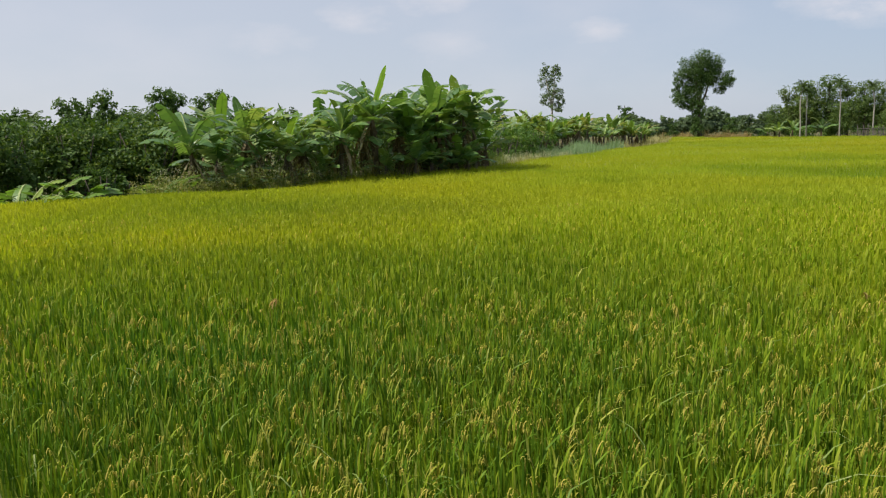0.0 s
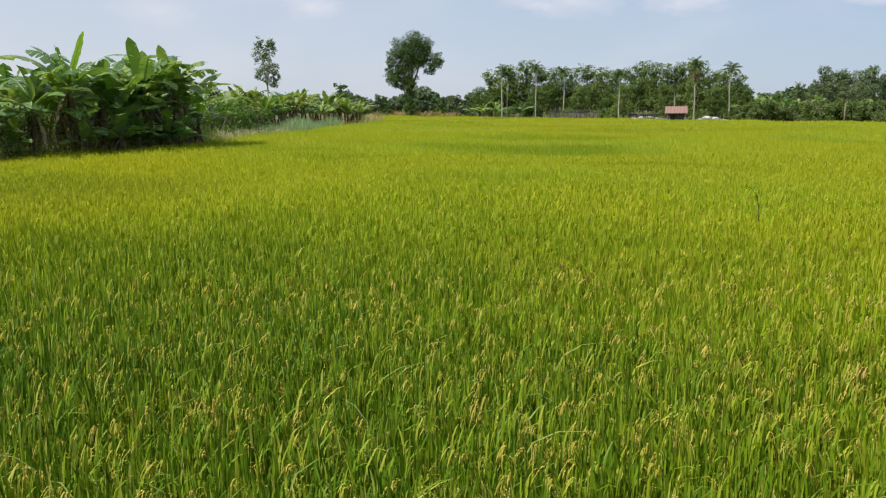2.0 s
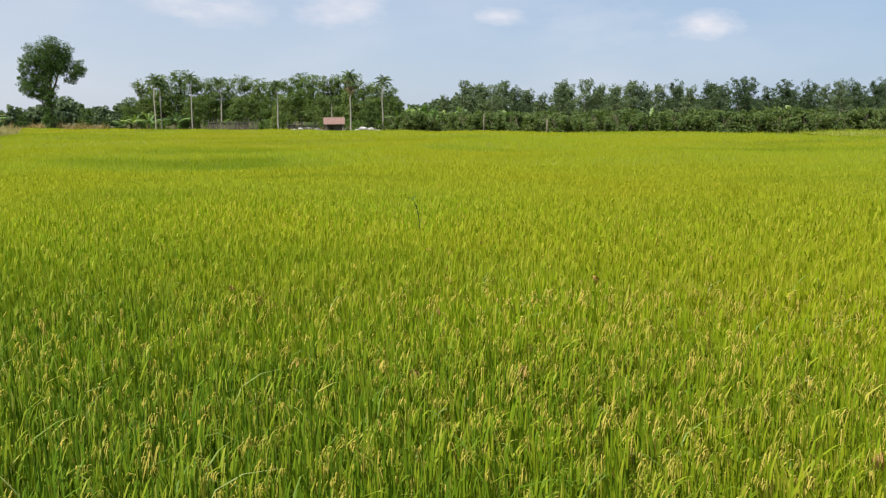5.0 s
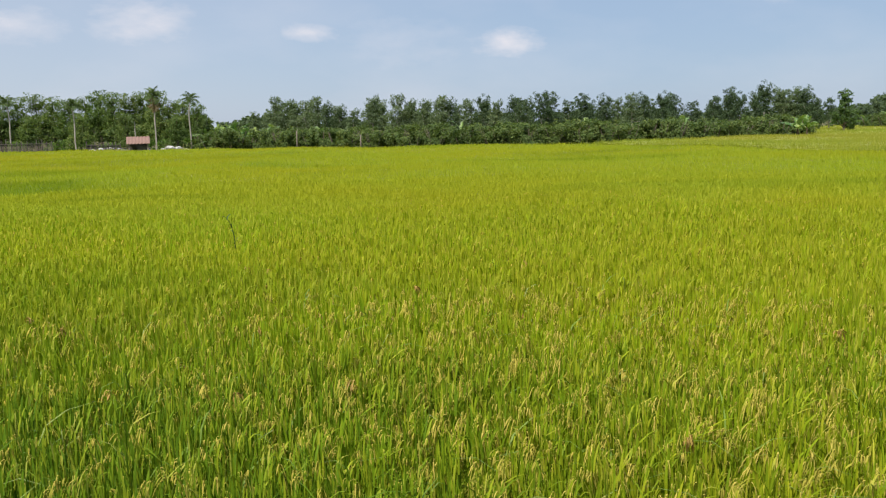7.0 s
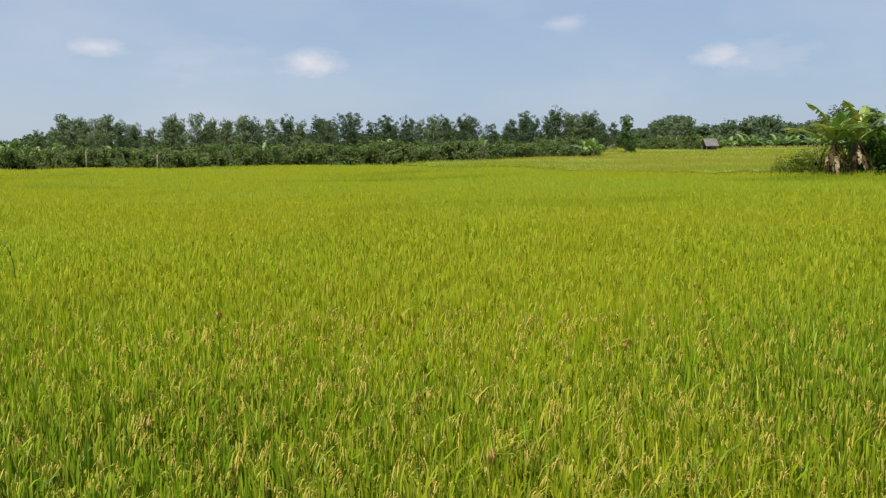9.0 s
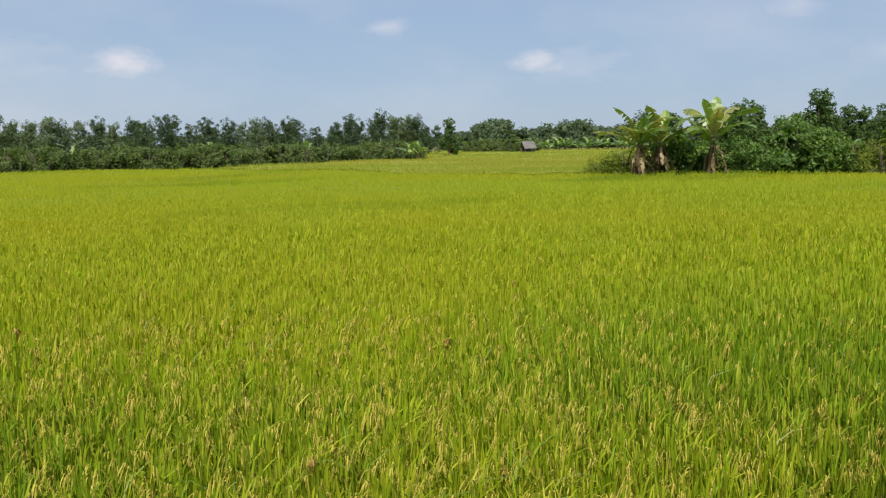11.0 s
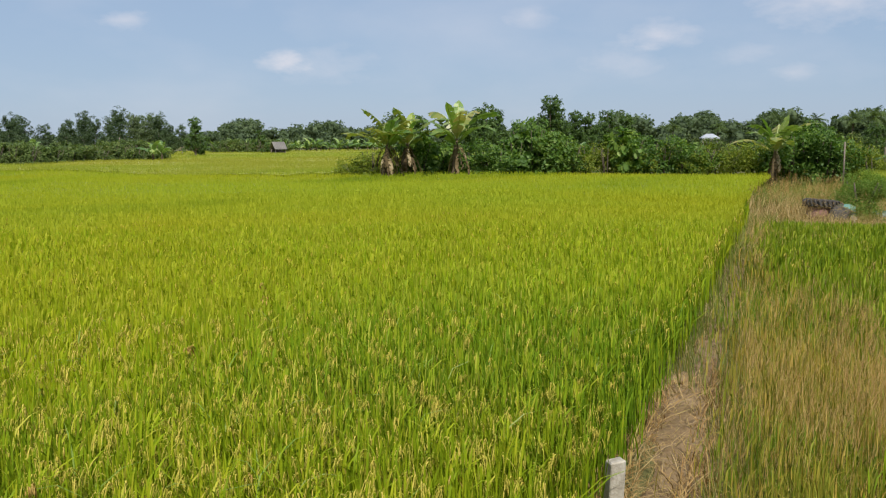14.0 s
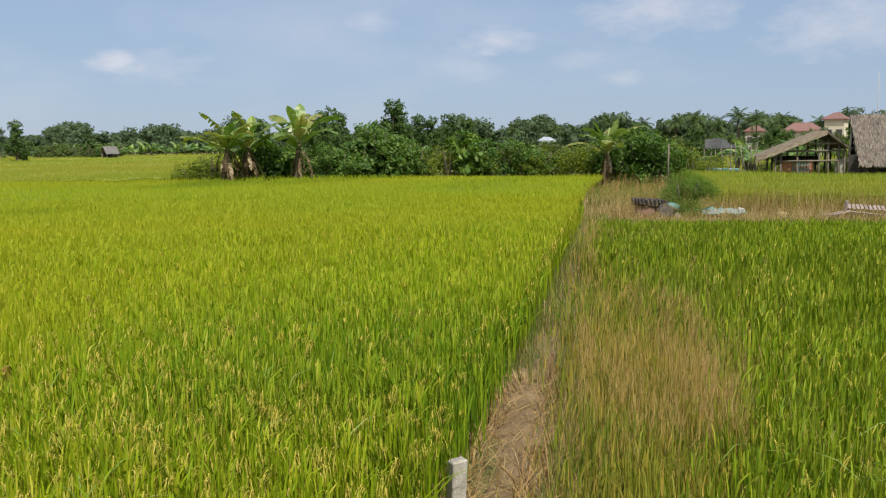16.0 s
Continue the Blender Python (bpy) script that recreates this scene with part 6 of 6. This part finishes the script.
house(-57.5, 112, 1.5, 1.4, 2.3, 2.75, M_TIN, "small house with a bright tin roof", 10, 2)
ob = tagged(part("radio_mast", tube([(0, 0, 0), (0, 0, 12.2)], [0.07, 0.03], 6), M_CONCRETE), "thin grey radio mast over the village", "mast")
ob.matrix_basis = pose(*polar(-77.0, 150), 0)


# ------------------------------------------------------------------ sheds
def thatch_slope(name, parent, a, b, c, d, rows, per, length, width, seed, verge=0):
    """Overlapping straw strips over a sloping board. a, b: eave ends; d, c: ridge ends."""
    gg = random.Random(seed)
    a, b, c, d = (Vector(p) for p in (a, b, c, d))
    nrm = (b - a).cross(d - a).normalized()
    if nrm.z < 0:
        nrm = -nrm
    bm = bmesh.new()
    q = [a, b, c, d]
    vs = [bm.verts.new(p) for p in q] + [bm.verts.new(p - nrm * 0.08) for p in q]
    for f in ((0, 1, 2, 3), (7, 6, 5, 4), (0, 4, 5, 1), (1, 5, 6, 2), (2, 6, 7, 3), (3, 7, 4, 0)):
        bm.faces.new([vs[k] for k in f])
    for r in range(rows + 1):
        for i in range(per):
            u = (i + gg.uniform(-0.5, 1.5)) / per
            t = r / rows
            top = (a.lerp(b, u)).lerp(d.lerp(c, u), min(1.0, t + 0.02))
            down = (a.lerp(b, u) - d.lerp(c, u)).normalized()
            side = (b - a).normalized()
            lift = 0.03 + 0.05 * gg.random()
            w = width * gg.uniform(0.6, 1.3)
            end = top + down * length * gg.uniform(0.7, 1.2) + side * gg.uniform(-0.1, 0.1) + nrm * (0.01 + 0.04 * gg.random())
            bm.faces.new([bm.verts.new(p) for p in (top - side * w + nrm * lift, end - side * w * 0.6, end + side * w * 0.6, top + side * w + nrm * lift)])
    # thick frayed edge of straw along the front gable
    for i in range(verge):
        p = b.lerp(c, gg.uniform(-0.03, 1.0))
        run = (b - c).normalized() * length * gg.uniform(0.6, 1.3)
        z = Vector((0, 0, gg.uniform(-0.17, 0.05)))
        y = (b - a).normalized() * (0.02 + 0.05 * gg.random())
        t = Vector((0, 0, width * gg.uniform(0.6, 1.2)))
        bm.faces.new([bm.verts.new(q) for q in (p + z + y, p + z + y + t, p + z + y + run + t * 0.5, p + z + y + run - t * 0.3)])
    # the slope with a verge takes the sunlit colour, the others the darker one
    return part(name, bm, M_LIT_THATCH if verge else M_THATCH, parent, "frayed grey-brown straw thatch")


def open_shed():
    """Low animal shed: thatch on pole rafters, open sides, a brick pen and a teal lattice gate."""
    e = empty("open_shed", "open pole shed with a sagging thatched roof and low brick pen", "shed")
    e.matrix_basis = pose(*polar(-73.5, 46.2), 0, 0, 0, -73.4 + 8) @ Matrix.Diagonal((0.92, 0.92, 0.885, 1))
    w, dp, eave, ridge = 5.0, 5.0, 1.95, 2.95
    for i, (x, h) in enumerate(((-1.95, 2.0), (-1.7, 2.1), (-0.9, 2.45), (0.1, 2.85), (0.55, 2.9), (1.0, 2.55), (1.32, 2.3))):
        for y in (-2.0, 2.0):
            part("pole", tube([(x, y, 0), (x + 0.05 * math.sin(i * 3), y, h - 0.05)], [0.06, 0.05], 6), M_WOOD, e)
    for z, x0, x1 in ((2.02, -2.0, 1.4), (1.5, -1.9, 1.0), (2.4, -1.0, 1.15)):
        part("beam", tube([(x0, -2.06, z), (x1, -2.06, z + 0.04)], [0.05, 0.045], 6), M_WOOD, e)
    for y in (-2.15, 0, 2.15):
        part("rafter", tube([(-2.55, y, 1.7), (0.42, y, 2.98)], [0.055, 0.05], 6), M_WOOD, e)
        part("rafter", tube([(0.42, y, 2.98), (1.48, y, 2.14)], [0.055, 0.05], 6), M_WOOD, e)
    thatch_slope("thatch", e, (-2.6, 2.4, 1.75), (-2.6, -2.4, 1.75), (0.42, -2.4, 3.06), (0.42, 2.4, 3.06), 16, 60, 0.3, 0.035, 3, 420)
    thatch_slope("thatch", e, (1.5, -2.4, 2.2), (1.5, 2.4, 2.2), (0.42, 2.4, 3.06), (0.42, -2.4, 3.06), 10, 40, 0.3, 0.035, 4)
    pen = part("pen_wall", box(pose(-0.85, -1.7, 0.75), 1.5, 0.10, 1.5), M_BRICK, e, "low red brick wall")
    k = 0
    bm0 = box(pose(0, 0, 0), 0.21, 0.03, 0.062)
    first = part("brick", bm0, M_BRICK, pen)
    for r in range(12):
        for c in range(6):
            ob = first if k == 0 else new("brick", first.data)
            ob.parent = pen
            ob.matrix_basis = pose(-1.48 + 0.235 * c + 0.1 * (r % 2), -1.757 - 0.004 * ((r * 7 + c * 3) % 3), 0.82 + 0.075 * r * 0.78)
            k += 1
    gate = part("gate", box(pose(-0.72, -1.86, 1.5), 0.8, 0.04, 0.06), M_TEAL, e, "teal lattice gate")
    for i in range(6):
        part("bar", box(pose(-1.09 + 0.148 * i, -1.86, 0.85), 0.035, 0.025, 1.3), M_TEAL, gate)
    for z in (1.1, 1.3):
        part("bar", box(pose(-0.72, -1.85, z), 0.8, 0.025, 0.035), M_TEAL, gate)
    part("sheet", box(pose(1.12, -1.75, 0.85), 0.38, 0.03, 1.5), M_CONCRETE, e, "grey leaning sheet")
    # dark panel added to stand for the shade inside the shed
    part("back_board", box(pose(-0.4, 1.9, 1.45), 2.2, 0.05, 0.5), M_DARK, e)


def thatched_barn():
    """Barn with a broad steep thatched roof and dark plank walls."""
    e = empty("thatched_barn", "barn with a broad steep grey thatched roof and dark walls", "barn")
    e.matrix_basis = pose(*polar(-79.2, 47.0), 0, 0, 0, -79.2)
    part("wall", box(pose(0.3, 0, 0.9), 5.2, 4.2, 1.8), M_DARK, e)
    for i in range(12):
        part("plank", box(pose(-2.2 + 0.45 * i, -2.13, 0.9, 0, 0, 0), 0.4, 0.04, 1.75), M_DARK if i % 3 else M_WOOD, e)
    thatch_slope("thatch", e, (-2.3, -2.9, 1.15), (3.6, -2.9, 1.15), (3.3, 0, 3.45), (-3.0, 0, 3.45), 32, 190, 0.24, 0.02, 8)
    thatch_slope("thatch", e, (3.6, 2.9, 1.15), (-2.3, 2.9, 1.15), (-3.0, 0, 3.45), (3.3, 0, 3.45), 8, 40, 0.4, 0.05, 9)
    bm = bmesh.new()
    part("wall", box(pose(-2.55, 0, 0.8), 0.6, 4.6, 1.6), M_DARK, e)
    vs = [bm.verts.new(p) for p in ((-2.8, -2.5, 1.3), (-2.8, 2.5, 1.3), (-2.8, 0, 3.4), (-2.88, -2.5, 1.3), (-2.88, 2.5, 1.3), (-2.88, 0, 3.4))]
    for f in ((0, 1, 2), (5, 4, 3), (0, 3, 4, 1), (1, 4, 5, 2), (2, 5, 3, 0)):
        bm.faces.new([vs[k] for k in f])
    part("gable", bm, M_DARK, e, "dark gable end")


open_shed()
thatched_barn()


def net_pen():
    """Garden plot fenced with poles and grey netting."""
    e = empty("garden_pen", "garden pen of leaning poles and grey netting", "fence")
    gg = random.Random(3)
    for i in range(9):
        az, d = -67.4 - 3.0 * i / 8, 50 + (i % 3)
        x, y = polar(az, d)
        part("pole", tube([(x, y, 0), (x + gg.uniform(-0.2, 0.2), y + gg.uniform(-0.1, 0.1), gg.uniform(1.6, 2.3))], [0.03, 0.022], 5), M_WOOD, e)
    a, b = polar(-67.4, 52.5), polar(-69.2, 53.0)
    bm = bmesh.new()
    top, low = [], []
    for i in range(13):
        t = i / 12
        x, y = a[0] + (b[0] - a[0]) * t, a[1] + (b[1] - a[1]) * t + 0.12 * math.sin(t * 9)
        h = 2.0 + 0.42 * math.sin(math.pi * min(1, 0.2 + t * 0.85)) ** 0.7 + 0.03 * math.sin(t * 21)
        top.append((bm.verts.new((x, y, h)), bm.verts.new((x, y + 0.03, h))))
        low.append((bm.verts.new((x, y, 1.85)), bm.verts.new((x, y + 0.03, 1.85))))
    for p, q, r, s in zip(top, top[1:], low, low[1:]):
        bm.faces.new((p[0], q[0], s[0], r[0]))
        bm.faces.new((p[1], r[1], s[1], q[1]))
        bm.faces.new((p[0], p[1], q[1], q[0]))
    part("netting", bm, M_NET, e, "sagging dark grey netting")
    for i in range(7):
        x, y = polar(-69.4 - 1.6 * gg.random(), 46.5 + gg.random())
        part("stick", tube([(x, y, 0.2), (x + gg.uniform(-0.9, 0.9), y + gg.uniform(-0.6, 0.6), gg.uniform(0.7, 2.3))], [0.032, 0.02], 5), M_WOOD, e)


net_pen()


def teal_crates():
    e = empty("crate_row", "row of teal and white plastic crates", "crates")
    for i in range(6):
        x, y = polar(-67.6 - 0.34 * i, 43.8)
        c = part("crate", box(pose(x, y, 0.96, 0, 0, -68), 0.22, 0.25, 0.12, 0.02), M_TEAL if i % 2 else M_SHEET, e)
    x, y = polar(-68.8, 43.9)
    part("bench", box(pose(x, y, 0.87, 0, 0, -68.8), 1.7, 0.3, 0.05), M_WOOD, e)
    for az in (-67.8, -69.7):
        part("leg", tube([(*polar(az, 43.9), 0), (*polar(az, 43.9), 0.86)], [0.04, 0.04], 6), M_WOOD, e)


teal_crates()
for i in range(12):
    place(LIME if i % 2 else SCRUB[i % 4], *polar(-70.3 - 6.5 * i / 12, 58 + g.uniform(-1, 3)), 0, g.uniform(0, 360), 0.7, g.uniform(0.35, 0.5))
for az, d, h in ((-71.4, 60, 3.7), (-72.0, 62, 3.3), (-73.4, 64, 3.3), (-68.0, 66, 3.0), (-75.9, 52.5, 3.3), (-66.9, 62, 3.6)):
    place(BACK[0], *polar(az, d), -0.2, g.uniform(0, 360), h / 6.2)
for az, d, s in ((-70.2, 50, 0.8), (-75.6, 52, 0.95), (-69.4, 54, 0.95), (-72.8, 55, 0.9), (-69.9, 58, 0.9)):
    place(FIELD_BANANA, *polar(az, d), 0, g.uniform(0, 360), s)


# ------------------------------------------------------------------ rubbish by the cross path
def tractor_tyre(x, y, z, turn):
    e = empty("tractor_tyre", "worn black tractor tyre with deep lugs lying flat", "tyre")
    e.matrix_basis = pose(x, y, z, 4, 5, turn) @ Matrix.Diagonal((0.78, 0.78, 0.8, 1))
    bm = bmesh.new()
    prof = [(0.30, -0.10), (0.42, -0.15), (0.55, -0.14), (0.60, -0.08), (0.60, 0.08), (0.55, 0.14), (0.42, 0.15), (0.30, 0.10)]
    n = 32
    rings = [[bm.verts.new((r * math.cos(math.tau * i / n), r * math.sin(math.tau * i / n), h)) for r, h in prof] for i in range(n)]
    for i in range(n):
        for k in range(len(prof)):
            bm.faces.new((rings[i][k], rings[(i + 1) % n][k], rings[(i + 1) % n][(k + 1) % len(prof)], rings[i][(k + 1) % len(prof)])).smooth = True
    part("carcass", bm, M_RUBBER, e)
    lug = box(pose(0.61, 0, 0.0, 28, 0, 0), 0.07, 0.05, 0.26, 0.008)
    first = part("lug", lug, M_RUBBER, e)
    for i in range(26):
        ob = first if i == 0 else new("lug", first.data)
        ob.parent = e
        ob.matrix_basis = pose(0, 0, 0, 0, 0, 360 * i / 26)


tx, ty = polar(-64.1, 25.4)
lump("brick_rubble", tx, ty, 0.22, 0.5, 0.42, 0.36, M_TILE, "heap of broken reddish rubble under the tyre", "rubble", 4)
tractor_tyre(tx, ty, 0.68, 20)
lump("black_bag", *polar(-65.2, 25.2), 0.2, 0.5, 0.3, 0.34, M_RUBBER, "crumpled black plastic bag", "bag", 7)
lump("teal_bag", *polar(-65.5, 25.3), 0.5, 0.34, 0.2, 0.14, M_TEAL, "torn teal plastic bag", "bag", 9)
lump("white_sack", *polar(-65.8, 25.0), 0.2, 0.1, 0.09, 0.17, M_CONCRETE, "pale grey sack by the rubbish heap", "sack", 10)
FERN = shrub(141, "feathery_bush", "feathery light green bush over the rubbish heap", 1.15, 0.8, 24000, 0.05, M_FERN, "", 0.25, 14, 0.1)
place(FERN, *polar(-66.15, 25.9), 0.22, 0, 1.25, 1.15)


def sheet_thing(az, d, z, sx, sy, seed, material, label, category):
    """A crumpled flat sheet lying on the grass."""
    bm = bmesh.new()
    bmesh.ops.create_grid(bm, x_segments=14, y_segments=8, size=0.5)
    for v in bm.verts:
        v.co = Vector((v.co.x * sx, v.co.y * sy, 0.07 * noise.noise(Vector((v.co.x * 5, v.co.y * 5, seed)))))
    bmesh.ops.solidify(bm, geom=bm.faces[:], thickness=0.012)
    ob = tagged(part("plastic_sheet", bm, material), label, category)
    ob.matrix_basis = pose(*polar(az, d), z, 18, 0, az + 8)


sheet_thing(-68.5, 25.9, 0.42, 1.3, 0.34, 2, M_SHEET, "crumpled pale teal plastic sheet on the grass", "sheet")
sheet_thing(-67.7, 26.0, 0.44, 0.8, 0.3, 5, M_TEAL, "torn green plastic sheet on the grass", "sheet")
lump("white_sack", *polar(-69.6, 26.6), 0.25, 0.16, 0.12, 0.16, M_WHITE, "knotted pale rag bundle on the heap", "rag", 12)
lump("straw_heap", *polar(-72.0, 26.6), 0.2, 0.28, 0.24, 0.12, M_YARD, "small heap of yellow straw", "straw", 13)


def board_bench():
    e = empty("board_bench", "faded pinkish wooden board frame lying on the grass", "bench")
    e.matrix_basis = pose(*polar(-76.6, 26.6), 0.2, 2, 3, -70) @ Matrix.Diagonal((0.85, 0.85, 0.8, 1))
    part("board", box(pose(0.1, -0.3, 0.2, 24, 3, 0), 1.15, 0.05, 0.17, 0.01), M_PINK_WOOD, e)
    for i in range(9):
        part("slat", box(pose(-0.5 + 0.125 * i, 0.05, 0.42, 12, 0, 0), 0.09, 0.5, 0.035, 0.006), M_PINK_WOOD, e)
    for x in (-0.55, 0.55):
        part("leg", box(pose(x, -0.1, 0.17), 0.07, 0.07, 0.42), M_WOOD, e)
    part("plank", box(pose(-0.95, -0.1, 0.1, 6, 4, 6), 0.9, 0.25, 0.03), M_PINK_WOOD, e)
    part("plank", box(pose(-0.8, -0.3, 0.22, 10, -14, 20), 0.7, 0.22, 0.03), M_PINK_WOOD, e)
    part("end_panel", box(pose(-0.62, -0.05, 0.36, 0, 8, 0), 0.05, 0.5, 0.5), M_PINK_WOOD, e)


board_bench()
lump("white_stone", *polar(-60.9, 23.2), 0.27, 0.09, 0.07, 0.06, M_WHITE, "white stone on the footpath", "stone", 2)

for t in TEMPLATES:
    for o in [*t.children_recursive, t]:
        bpy.data.objects.remove(o)
